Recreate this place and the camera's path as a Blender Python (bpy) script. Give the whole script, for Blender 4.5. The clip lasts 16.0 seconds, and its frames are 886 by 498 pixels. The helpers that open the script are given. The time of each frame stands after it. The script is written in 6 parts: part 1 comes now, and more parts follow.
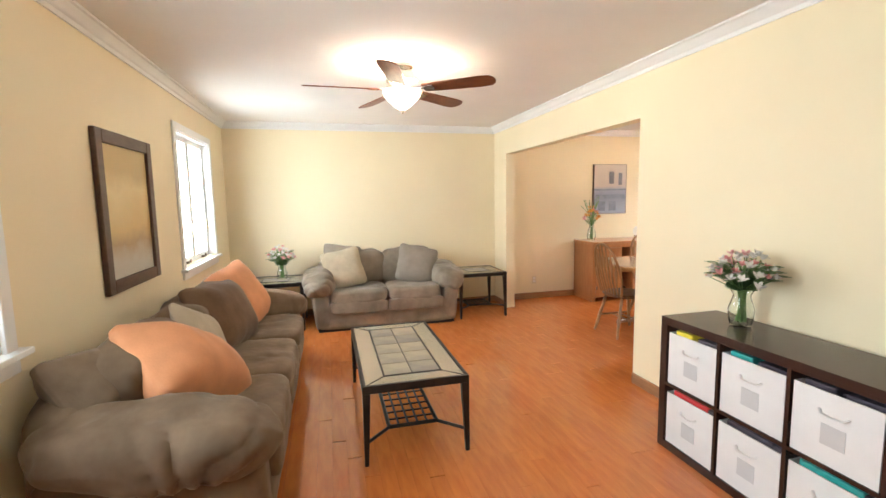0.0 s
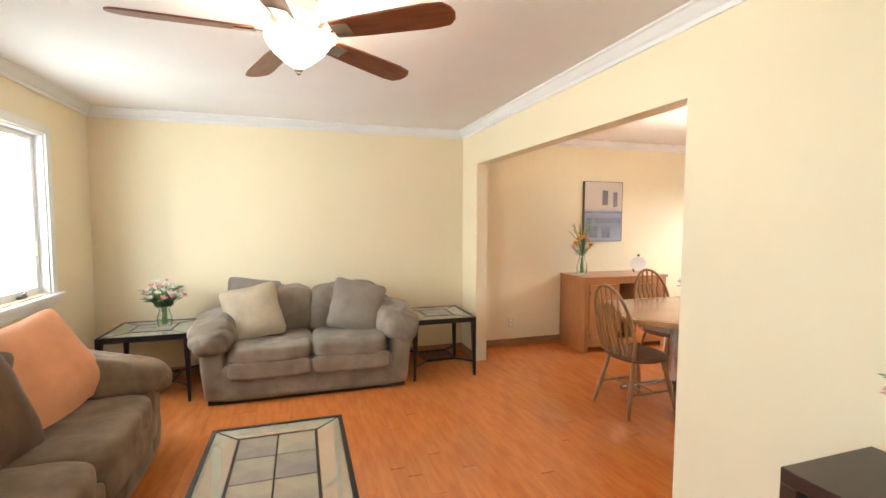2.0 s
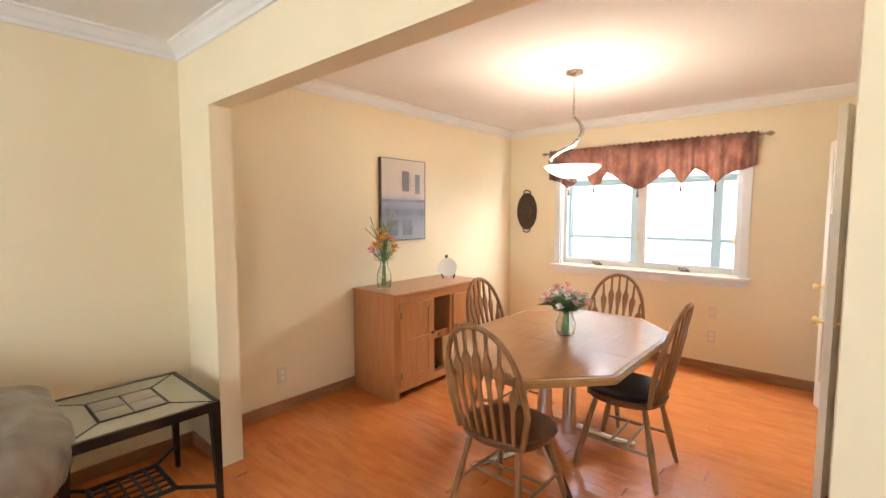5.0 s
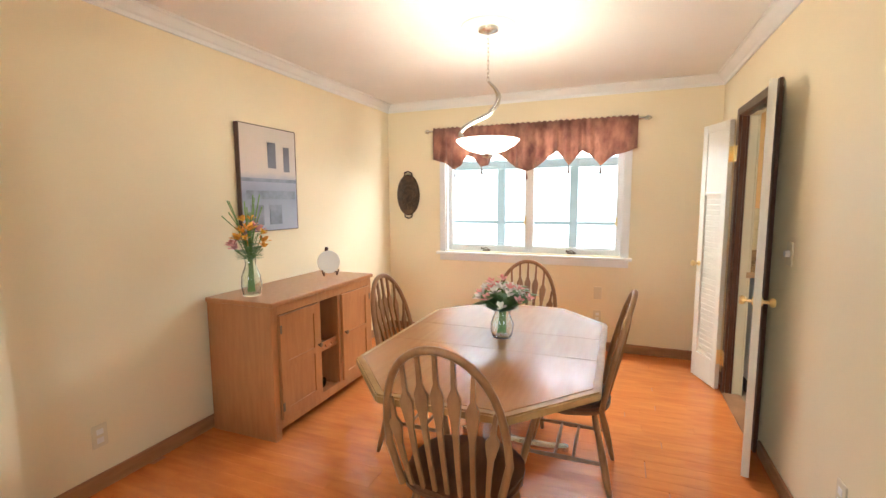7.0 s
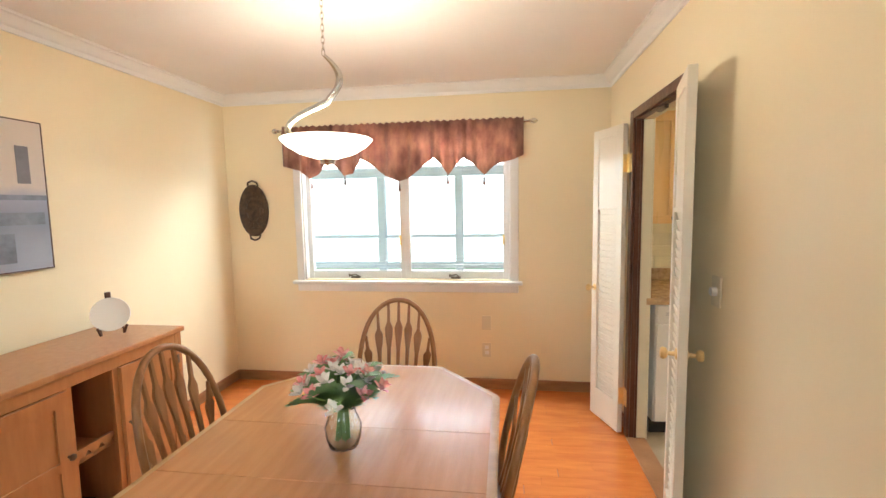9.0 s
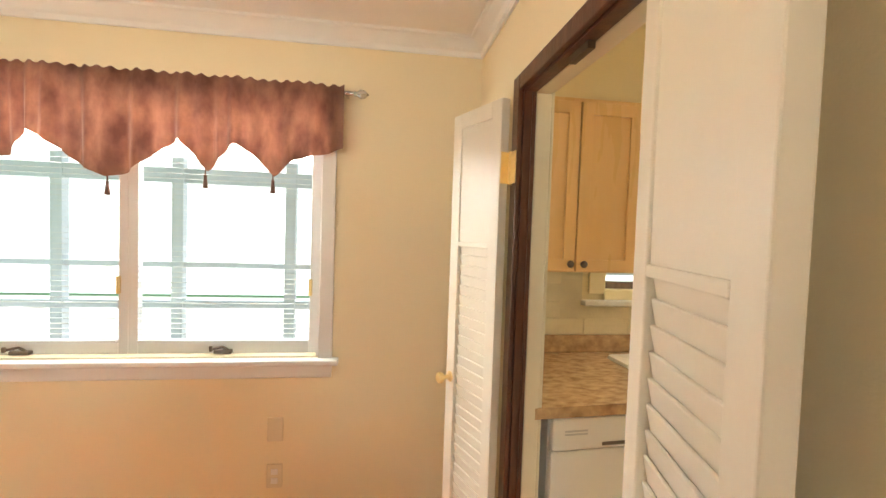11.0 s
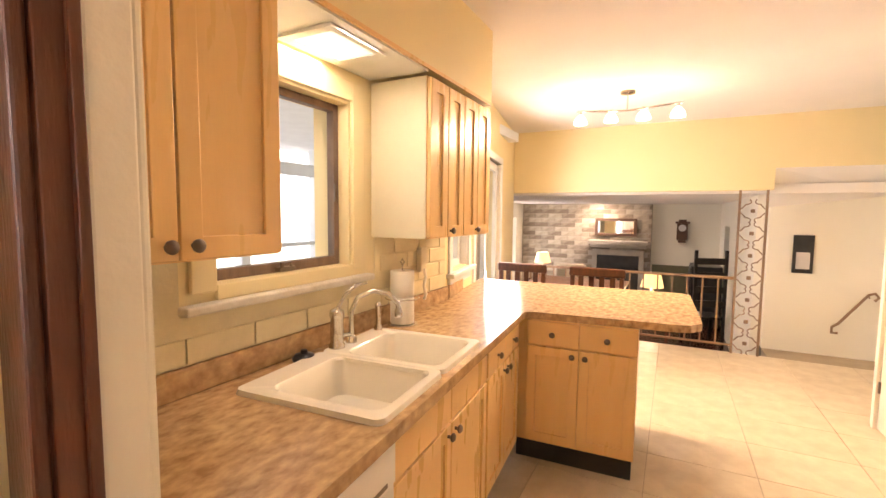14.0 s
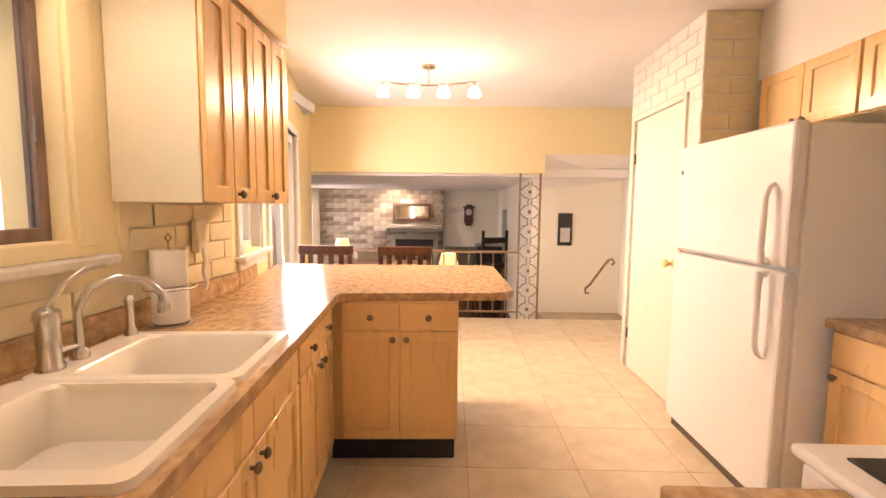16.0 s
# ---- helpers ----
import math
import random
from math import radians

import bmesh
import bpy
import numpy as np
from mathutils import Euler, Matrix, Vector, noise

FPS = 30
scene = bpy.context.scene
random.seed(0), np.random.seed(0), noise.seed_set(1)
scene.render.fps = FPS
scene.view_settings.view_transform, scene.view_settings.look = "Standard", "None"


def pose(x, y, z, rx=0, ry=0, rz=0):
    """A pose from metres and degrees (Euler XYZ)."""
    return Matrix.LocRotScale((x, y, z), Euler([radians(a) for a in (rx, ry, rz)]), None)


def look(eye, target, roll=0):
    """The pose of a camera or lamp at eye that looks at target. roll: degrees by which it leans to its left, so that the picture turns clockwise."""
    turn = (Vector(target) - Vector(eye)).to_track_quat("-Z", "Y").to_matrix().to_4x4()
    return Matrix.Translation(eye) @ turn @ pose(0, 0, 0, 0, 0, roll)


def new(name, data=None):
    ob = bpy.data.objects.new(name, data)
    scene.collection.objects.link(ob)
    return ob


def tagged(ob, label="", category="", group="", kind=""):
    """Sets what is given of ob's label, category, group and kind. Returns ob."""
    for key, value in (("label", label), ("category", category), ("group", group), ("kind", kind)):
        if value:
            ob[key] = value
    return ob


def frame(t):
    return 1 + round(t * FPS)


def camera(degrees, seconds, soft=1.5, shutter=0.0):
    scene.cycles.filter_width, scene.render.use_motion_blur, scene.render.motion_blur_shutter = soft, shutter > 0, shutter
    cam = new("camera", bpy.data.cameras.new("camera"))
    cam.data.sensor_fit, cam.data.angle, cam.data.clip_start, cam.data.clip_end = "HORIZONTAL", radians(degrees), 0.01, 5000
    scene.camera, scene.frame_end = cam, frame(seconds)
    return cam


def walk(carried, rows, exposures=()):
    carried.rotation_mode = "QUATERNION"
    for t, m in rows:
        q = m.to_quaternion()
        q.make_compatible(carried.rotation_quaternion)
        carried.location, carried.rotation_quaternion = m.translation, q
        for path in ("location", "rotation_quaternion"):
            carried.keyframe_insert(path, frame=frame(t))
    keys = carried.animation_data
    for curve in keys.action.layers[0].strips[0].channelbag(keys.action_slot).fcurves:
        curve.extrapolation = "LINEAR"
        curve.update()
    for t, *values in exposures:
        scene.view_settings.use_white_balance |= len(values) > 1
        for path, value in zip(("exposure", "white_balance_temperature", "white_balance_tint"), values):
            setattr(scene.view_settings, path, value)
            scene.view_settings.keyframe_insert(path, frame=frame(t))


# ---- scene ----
cam = camera(89.6, 16.0)
PATH = [
    (0, (0.228, 0.125, 1.467), (0.72, 2.051, 1.247), -1.0),
    (0.5, (0.337, 0.409, 1.479), (0.835, 2.334, 1.269), -1.0),
    (1, (0.458, 0.725, 1.478), (0.959, 2.652, 1.293), -0.6),
    (1.5, (0.601, 1.05, 1.464), (1.127, 2.973, 1.311), -0.2),
    (2, (0.786, 1.385, 1.475), (1.393, 3.287, 1.344), 0.2),
    (2.5, (0.95, 1.706, 1.474), (1.698, 3.558, 1.36), 0.2),
    (3, (1.096, 2.038, 1.481), (2.002, 3.817, 1.365), 0.1),
    (3.5, (1.233, 2.356, 1.465), (2.282, 4.054, 1.346), 0.0),
    (4, (1.359, 2.61, 1.492), (2.55, 4.21, 1.348), 0.3),
    (4.5, (1.436, 2.85, 1.477), (2.792, 4.313, 1.327), 0.2),
    (7, (1.793, 3.709, 1.426), (3.643, 4.438, 1.209), -0.3),
    (7.5, (1.954, 3.772, 1.419), (3.847, 4.379, 1.202), -0.7),
    (8, (2.134, 3.795, 1.447), (4.06, 4.284, 1.221), -1.0),
    (10.5, (3.634, 3.479, 1.513), (5.629, 3.379, 1.416), 0.9),
    (11, (4.011, 3.416, 1.515), (5.988, 3.124, 1.434), 1.9),
    (11.5, (4.311, 3.403, 1.527), (6.224, 2.823, 1.466), 1.9),
    (12, (4.525, 3.351, 1.505), (6.337, 2.508, 1.45), 1.6),
    (12.5, (4.64, 3.311, 1.49), (6.284, 2.175, 1.423), 1.3),
    (13, (4.72, 3.275, 1.482), (6.161, 1.891, 1.385), 1.1),
    (13.5, (4.817, 3.222, 1.491), (6.006, 1.62, 1.345), 0.9),
    (14, (4.896, 3.161, 1.467), (5.807, 1.388, 1.31), 0.6),
    (14.5, (4.961, 3.081, 1.427), (5.583, 1.189, 1.252), 1.1),
    (15, (5.019, 3.003, 1.397), (5.392, 1.046, 1.22), 1.1),
    (15.5, (5.049, 2.921, 1.37), (5.236, 0.938, 1.189), 0.9),
    (16, (5.064, 2.859, 1.347), (5.108, 0.868, 1.158), 0.6),
]
walk(cam, [(t, look(eye, target, roll)) for t, eye, target, roll in PATH], exposures=[(0, 0.56, 6200, 8), (2.5, .43, 6250, 8), (4.5, .36, 6250, 9), (7, .36, 5950, 4), (8, .34, 5950, 4), (10.5, 0.18, 6600, 4), (12, 0.32, 7100, 11), (13, 0.40, 7700, 21), (14, .38, 7600, 27), (16, 0.20, 7600, 33)])

# ---- world and daylight ----
world = bpy.data.worlds.new("sky")
scene.world = world
world.use_nodes = True
wn = world.node_tree.nodes
sky = wn.new("ShaderNodeTexSky")
sky.sky_type, sky.sun_disc = "NISHITA", False
sky.sun_elevation, sky.sun_rotation = radians(65), radians(12)
world.node_tree.links.new(sky.outputs[0], wn["Background"].inputs[0])
wn["Background"].inputs[1].default_value = 0.15
sun = new("sun", bpy.data.lights.new("sun", "SUN"))
sun.data.energy, sun.data.angle, sun.data.color = 4.5, radians(4), (1, .95, .88)
sun.matrix_world = look((0, 0, 20), (2, -9, 0))


def area_light(name, eye, target, w, h, watts, colour=(1, 1, 1)):
    li = bpy.data.lights.new(name, "AREA")
    li.shape, li.size, li.size_y, li.energy, li.color = "RECTANGLE", w, h, watts, colour
    ob = new(name, li)
    ob.matrix_world = look(eye, target)
    return ob


def point_light(name, at, watts, radius=0.04, colour=(1, .86, .68)):
    li = bpy.data.lights.new(name, "POINT")
    li.energy, li.shadow_soft_size, li.color = watts, radius, colour
    ob = new(name, li)
    ob.location = at
    return ob


DAY = (0.93, 0.97, 1.0)
area_light("daylight_living_far", (-1.09, 4.83, 1.505), (2, 4.83, 1.505), 1.0, 1.1, 28, DAY)
area_light("daylight_living_near", (-1.09, 1.32, 1.505), (2, 1.32, 1.505), 1.5, 1.1, 22, DAY)
area_light("daylight_dining", (6.31, 4.54, 1.93), (4.6, 4.5, 1.0), 1.6, .22, 72, DAY)
area_light("daylight_family", (8.12, -6.2, .8), (6, -5.6, .6), .76, 1.1, 22, DAY)
area_light("daylight_patio", (6.5, -1.35, 1.05), (4, -1.2, .8), 0.9, 1.9, 45, DAY)
WARM = (1, .84, .66)
for fx, fy in ((.79 - .1, 3.36), (.79 + .11, 3.40), (.80, 3.56)):
    point_light("fan_bulb", (fx, fy, 2.315), 9, 0.025, WARM)
point_light("fan_bulb_low", (.79, 3.45, 2.2), 20, 0.06, WARM)
point_light("pendant_bulb", (4.44, 4.45, 1.80), 28, 0.05, WARM)
for k in range(4):
    point_light("track_bulb", (5.67 - .257 * k, -.96, 2.22), 3, 0.04, (1, .80, .54))
    area_light("track_spot", (5.67 - .257 * k, -1.0, 2.275), (5.3 - .257 * k, .6, 0), .06, .06, 16, (1, .80, .54))
area_light("soffit_lamp", (6.03, 1.85, 2.075), (6.0, 1.85, 0), .22, .5, 6, (1, .92, .78))
point_light("table_lamp_bulb", (5.15, -4.1, .42), 10, 0.05, WARM)
point_light("far_lamp_bulb", (7.3, -6.2, .55), 12, 0.05, WARM)
area_light("family_downlight", (6.3, -6.6, 1.68), (6.3, -6.9, 0), .3, .3, 22, WARM)

# ---- materials ----


def shader(name, col, rough=.5, metal=0, var=.12, scale=6, fine=60, bump=.02, col2=None, spec=.5, stretch=(1, 1, 1), rand=0.0, trans=0, sheen=0, coat=0, emit=0, folds=0):
    m = bpy.data.materials.new(name)
    m.use_nodes = True
    nt, nd = m.node_tree, m.node_tree.nodes
    p = nd["Principled BSDF"]
    lk = nt.links.new
    tc = nd.new("ShaderNodeTexCoord")
    mp = nd.new("ShaderNodeMapping")
    mp.inputs["Scale"].default_value = stretch
    lk(tc.outputs["Object"], mp.inputs[0])
    n1, n2 = nd.new("ShaderNodeTexNoise"), nd.new("ShaderNodeTexNoise")
    n1.inputs["Scale"].default_value, n1.inputs["Detail"].default_value = scale, 4
    n2.inputs["Scale"].default_value, n2.inputs["Detail"].default_value = fine, 3
    lk(mp.outputs[0], n1.inputs["Vector"]), lk(mp.outputs[0], n2.inputs["Vector"])
    mix = nd.new("ShaderNodeMix")
    mix.data_type = "RGBA"
    c2 = col2 or tuple(c * (1 - var) for c in col)
    c1 = col if col2 else tuple(min(1, c * (1 + var * .6)) for c in col)
    mix.inputs["A"].default_value, mix.inputs["B"].default_value = (*c1, 1), (*c2, 1)
    add = nd.new("ShaderNodeMath")
    add.operation = "MULTIPLY_ADD"
    add.inputs[1].default_value = .35
    lk(n2.outputs[0], add.inputs[0])
    sc = nd.new("ShaderNodeMapRange")
    sc.inputs[1].default_value, sc.inputs[2].default_value = .3, .7
    sc.inputs[3].default_value, sc.inputs[4].default_value = -.1, .8
    lk(n1.outputs[0], sc.inputs[0]), lk(sc.outputs[0], add.inputs[2])
    last = add
    if rand:
        oi = nd.new("ShaderNodeObjectInfo")
        ge = nd.new("ShaderNodeNewGeometry")
        r2 = nd.new("ShaderNodeMath")
        r2.operation = "ADD"
        lk(oi.outputs["Random"], r2.inputs[0]), lk(ge.outputs["Random Per Island"], r2.inputs[1])
        fr = nd.new("ShaderNodeMath")
        fr.operation = "FRACT"
        lk(r2.outputs[0], fr.inputs[0])
        ra = nd.new("ShaderNodeMath")
        ra.operation = "MULTIPLY_ADD"
        ra.inputs[1].default_value = rand
        lk(fr.outputs[0], ra.inputs[0]), lk(add.outputs[0], ra.inputs[2])
        last = nd.new("ShaderNodeMath")
        last.operation = "SUBTRACT"
        last.inputs[1].default_value = rand / 2
        lk(ra.outputs[0], last.inputs[0])
    last.use_clamp = True
    lk(last.outputs[0], mix.inputs["Factor"])
    lk(mix.outputs["Result"], p.inputs["Base Color"])
    p.inputs["Roughness"].default_value, p.inputs["Metallic"].default_value = rough, metal
    p.inputs["Specular IOR Level"].default_value = spec
    rr = nd.new("ShaderNodeMapRange")
    rr.inputs[3].default_value, rr.inputs[4].default_value = max(.02, rough * .88), min(1, rough * 1.12)
    lk(n1.outputs[0], rr.inputs[0]), lk(rr.outputs[0], p.inputs["Roughness"])
    if bump:
        b = nd.new("ShaderNodeBump")
        b.inputs["Strength"].default_value, b.inputs["Distance"].default_value = min(1, bump * 10), .004
        lk(n2.outputs[0], b.inputs["Height"]), lk(b.outputs[0], p.inputs["Normal"])
        if folds:
            n3, b3 = nd.new("ShaderNodeTexNoise"), nd.new("ShaderNodeBump")
            n3.noise_type = "RIDGED_MULTIFRACTAL"
            n3.inputs["Scale"].default_value, n3.inputs["Detail"].default_value, n3.inputs["Distortion"].default_value = 4.5, 2.5, .6
            b3.inputs["Strength"].default_value, b3.inputs["Distance"].default_value = folds, .02
            lk(mp.outputs[0], n3.inputs["Vector"]), lk(n3.outputs[0], b3.inputs["Height"])
            lk(b3.outputs[0], b.inputs["Normal"])
    if trans:
        p.inputs["Transmission Weight"].default_value = trans
    if sheen:
        p.inputs["Sheen Weight"].default_value, p.inputs["Sheen Roughness"].default_value = sheen, .35
    if coat:
        p.inputs["Coat Weight"].default_value, p.inputs["Coat Roughness"].default_value = coat, .12
    if emit:
        p.inputs["Emission Color"].default_value, p.inputs["Emission Strength"].default_value = (*col, 1), emit
    return m


WALL = shader("cream_wall_paint", (.86, .755, .53), .55, var=.035, scale=1.2, fine=220, bump=.012, spec=.25)
KWALL = shader("yellow_kitchen_paint", (.86, .73, .44), .5, var=.035, scale=1.2, fine=220, bump=.012, spec=.3)
PALE = shader("pale_wall_paint", (.83, .80, .70), .55, var=.03, scale=1.2, fine=220, bump=.012, spec=.25)
CEIL = shader("ceiling_paint", (.84, .815, .78), .9, var=.03, scale=2, fine=160, bump=.03, spec=.1)
TRIM = shader("white_trim_paint", (.82, .82, .80), .35, var=.03, scale=4, fine=90, bump=.006)
WEATHERED = shader("weathered_brown_sash", (.24, .16, .115), .5, col2=(.15, .10, .07), scale=8, fine=50, stretch=(3, 3, 1))
SILL = shader("weathered_white_paint", (.80, .76, .68), .45, col2=(.62, .56, .47), scale=14, fine=60, bump=.02, stretch=(1, 1, 1))
OAKTRIM = shader("oak_baseboard", (.40, .20, .09), .4, col2=(.27, .12, .05), scale=5, fine=50, stretch=(1, 1, 6))
PLANK = shader("orange_oak_planks", (.66, .215, .054), .15, col2=(.52, .15, .036), scale=4, fine=30, stretch=(5, 1, 1), rand=.32, bump=.003, spec=.5, coat=.3)
GAP = shader("dark_floor_gap", (.36, .11, .03), .5)
TILE = shader("tan_floor_tile", (.68, .58, .43), .33, col2=(.54, .44, .31), scale=7, fine=34, rand=.3, bump=.02)
GROUT = shader("grout", (.42, .34, .24), .8)
SUEDE = shader("taupe_microfibre", (.255, .185, .12), .85, col2=(.14, .095, .058), scale=5, fine=22, bump=.08, spec=.15, sheen=.2, folds=.9)
SUEDE2 = shader("grey_taupe_microfibre", (.33, .278, .215), .85, col2=(.20, .163, .122), scale=5, fine=22, bump=.08, spec=.15, sheen=.2, folds=.9)
BROWNCUSH = shader("brown_cushion_cloth", (.15, .088, .05), .85, var=.25, scale=8, fine=70, bump=.03, spec=.15, sheen=.2)
ORANGE = shader("apricot_cotton", (.72, .33, .16), .75, var=.14, scale=6, fine=120, bump=.03, spec=.2, sheen=.15, folds=.6)
BEIGE = shader("beige_cushion_cloth", (.50, .42, .30), .85, var=.15, scale=8, fine=110, bump=.03, spec=.15, sheen=.2)
GREYCUSH = shader("grey_cushion_cloth", (.29, .25, .205), .85, var=.15, scale=8, fine=110, bump=.03, spec=.15, sheen=.2)
BLACKMETAL = shader("black_bronze_metal", (.028, .022, .018), .42, .6, var=.3, scale=12, fine=80)
SLATE = shader("slate_tile", (.42, .36, .25), .35, col2=(.23, .21, .19), scale=5, fine=30, rand=.9, bump=.04)
TABLEGLASS = shader("bevelled_table_glass", (.80, .80, .66), .04, var=.06, scale=3, fine=20, bump=0, spec=.6, trans=.72)
ESPRESSO = shader("espresso_veneer", (.045, .022, .016), .22, var=.07, scale=3, fine=60, stretch=(3, 1, 3), bump=.0015)
BIN = shader("white_bin_fabric", (.78, .77, .76), .7, var=.04, scale=8, fine=150, bump=.015)
GREYPRINT = shader("pale_grey_print", (.58, .57, .57), .7, var=.05)
OAK = shader("honey_oak", (.46, .20, .075), .3, col2=(.385, .155, .055), scale=6, fine=45, stretch=(6, 6, .8), bump=.008, coat=.2)
OAKX = shader("honey_oak_tabletop", (.50, .235, .095), .2, col2=(.43, .19, .072), scale=5, fine=40, stretch=(1, 8, 1), bump=.008, coat=.35, rand=.2)
OAKEDGE = shader("oak_table_edge", (.47, .27, .10), .35, col2=(.36, .19, .06), scale=6, fine=45, stretch=(4, 4, 1))
CHAIRWOOD = shader("worn_oak_chair", (.33, .165, .065), .36, col2=(.21, .095, .035), scale=6, fine=40, stretch=(5, 5, 1), bump=.012)
SEATWOOD = shader("dark_oak_seat", (.17, .07, .03), .3, col2=(.10, .04, .018), scale=6, fine=40, stretch=(6, 1, 1))
BLACKCUSH = shader("black_check_pad", (.03, .025, .025), .8, var=.3)
MAPLE = shader("maple_cabinet", (.86, .575, .265), .28, col2=(.83, .54, .235), scale=3, fine=30, stretch=(5, 5, .7), bump=.006, coat=.1)
MAPLESIDE = shader("cream_cabinet_side", (.74, .68, .50), .5, var=.04)
KNOB = shader("pewter_knob", (.20, .16, .13), .35, .9)
BRASS = shader("polished_brass", (.90, .70, .34), .36, .85, var=.1)
CHROME = shader("brushed_nickel", (.62, .60, .56), .25, 1, var=.06)
LAMINATE = shader("brown_mottled_laminate", (.64, .44, .24), .17, col2=(.33, .195, .10), scale=24, fine=75, bump=.003, stretch=(1.5, .8, 1))
SINK = shader("white_enamel", (.86, .82, .72), .12, var=.02, bump=0, coat=.3)
APPLIANCE = shader("white_appliance", (.84, .82, .78), .3, var=.02, scale=3, fine=180, bump=.006)
BLACKGLASS = shader("black_stove_glass", (.015, .015, .016), .08, var=.1, bump=0)
BRICKPAINT = shader("cream_painted_brick", (.80, .71, .48), .5, col2=(.70, .60, .38), scale=10, fine=60, bump=.05, rand=.2)
JOINT = shader("cream_painted_mortar", (.74, .65, .43), .7, fine=90, bump=.04)
BRICKWHITE = shader("white_painted_brick", (.82, .80, .72), .5, col2=(.74, .71, .62), scale=10, fine=60, bump=.05, rand=.2)
JOINTW = shader("white_painted_mortar", (.76, .74, .66), .7, fine=90, bump=.04)
FIREBRICK = shader("grey_tan_brick", (.50, .45, .37), .8, col2=(.22, .18, .14), scale=9, fine=40, rand=1.1, bump=.05)
FIREJOINT = shader("grey_mortar", (.40, .37, .32), .9)
DARKWOOD = shader("dark_stained_wood", (.13, .045, .02), .32, col2=(.06, .02, .01), scale=6, fine=40, stretch=(6, 6, 1))
DOORWHITE = shader("ivory_door_paint", (.77, .72, .60), .4, var=.03, scale=4, fine=90, bump=.008)
VALANCE = shader("rust_brown_valance", (.37, .20, .135), .5, col2=(.14, .055, .04), scale=6, fine=26, bump=.02, stretch=(1, 2.6, 1.4), sheen=.25)
TASSEL = shader("brown_tassel", (.20, .09, .06), .7)
BLIND = shader("white_blind_slat", (.80, .82, .82), .5, var=.02)
VIEWSLAB = shader("pale_view_slab", (.62, .62, .58), .9, var=.12, scale=.8, fine=30)
VINYL = shader("pale_blue_grey_sunroom_frame", (.74, .80, .86), .5, var=.05)
LEAF = shader("fern_leaf", (.07, .17, .035), .5, col2=(.12, .26, .06), scale=20, rand=.5, bump=0)
STEM = shader("cut_stem", (.14, .26, .06), .5)
PINK = shader("pink_petal", (.74, .22, .22), .6, col2=(.86, .52, .48), scale=30, rand=.6, bump=0)
WHITEP = shader("white_petal", (.82, .78, .72), .6, var=.08, scale=30, bump=0)
YELLOWP = shader("yellow_petal", (.84, .48, .05), .6, col2=(.80, .28, .04), scale=30, rand=.8, bump=0)
PAPER = shader("paper_towel", (.84, .80, .72), .9, var=.03, fine=200, bump=.05)
PLATE = shader("switch_plate", (.74, .66, .48), .4, var=.03)
BRONZE = shader("carved_bronze_tray", (.10, .055, .03), .45, .3, col2=(.03, .018, .012), scale=28, fine=60, bump=.09)
RAILMETAL = shader("brown_wrought_iron", (.30, .20, .13), .45, .5, var=.2)
FAMFLOOR = shader("dark_red_floor", (.10, .03, .015), .25, var=.3, stretch=(1, 8, 1))
OLIVE = shader("olive_wainscot", (.17, .17, .10), .6)
UPHOL = shader("cream_armchair", (.55, .49, .38), .85, var=.08)
FANBLADE = shader("cherry_fan_blade", (.25, .075, .028), .35, col2=(.15, .04, .015), scale=5, fine=40, stretch=(1, 8, 1))
FRAMEWOOD = shader("dark_brown_frame", (.085, .042, .025), .4, var=.25, stretch=(1, 1, 5))
BLACKPAINT = shader("black_print", (.02, .02, .022), .3, var=.5)
MORTARGROUND = shader("sunroom_floor", (.45, .44, .42), .7)
RED = shader("red_toy", (.6, .03, .03), .5)
TEAL = shader("teal_toy", (.03, .35, .33), .5)
YEL = shader("yellow_toy", (.75, .6, .03), .5)
DARKBOX = shader("dark_toy", (.05, .04, .06), .5)
FOIL = shader("dark_bottle_glass", (.02, .03, .02), .1)


def plain(name, **kw):
    m = bpy.data.materials.new(name)
    m.use_nodes = True
    p = m.node_tree.nodes["Principled BSDF"]
    for k, v in kw.items():
        p.inputs[k.replace("_", " ")].default_value = v
    return m


GLASS = plain("clear_vase_glass", Base_Color=(.93, .98, .95, 1), Roughness=.02, Transmission_Weight=1, IOR=1.45)
PANE = plain("window_pane_glass", Base_Color=(1, 1, 1, 1), Roughness=0, Transmission_Weight=1, IOR=1.02)
MIRROR = plain("mirror_glass", Base_Color=(.85, .85, .85, 1), Roughness=.03, Metallic=1)
GLOWGLASS = plain("lit_alabaster_glass", Base_Color=(.95, .88, .75, 1), Roughness=.4, Emission_Color=(1, .86, .62, 1), Emission_Strength=4)
PENDGLASS = plain("lit_pendant_glass", Base_Color=(.95, .9, .8, 1), Roughness=.4, Emission_Color=(1, .93, .8, 1), Emission_Strength=4)
SPOTGLASS = plain("lit_spot_glass", Base_Color=(.95, .9, .8, 1), Roughness=.4, Emission_Color=(1, .9, .68, 1), Emission_Strength=9)
LAMPSHADE = plain("lit_lamp_shade", Base_Color=(.9, .75, .45, 1), Roughness=.8, Emission_Color=(1, .66, .28, 1), Emission_Strength=.9)
PANELGLOW = plain("lit_ceiling_diffuser", Base_Color=(.9, .9, .88, 1), Roughness=.5, Emission_Color=(1, .97, .9, 1), Emission_Strength=.7)
# self-lit colour for the planes set up outside the windows
BACKDROPGLOW = plain("glowing_backdrop", Base_Color=(.8, .85, .85, 1), Roughness=1, Emission_Color=(.95, 1, .99, 1), Emission_Strength=1.3)


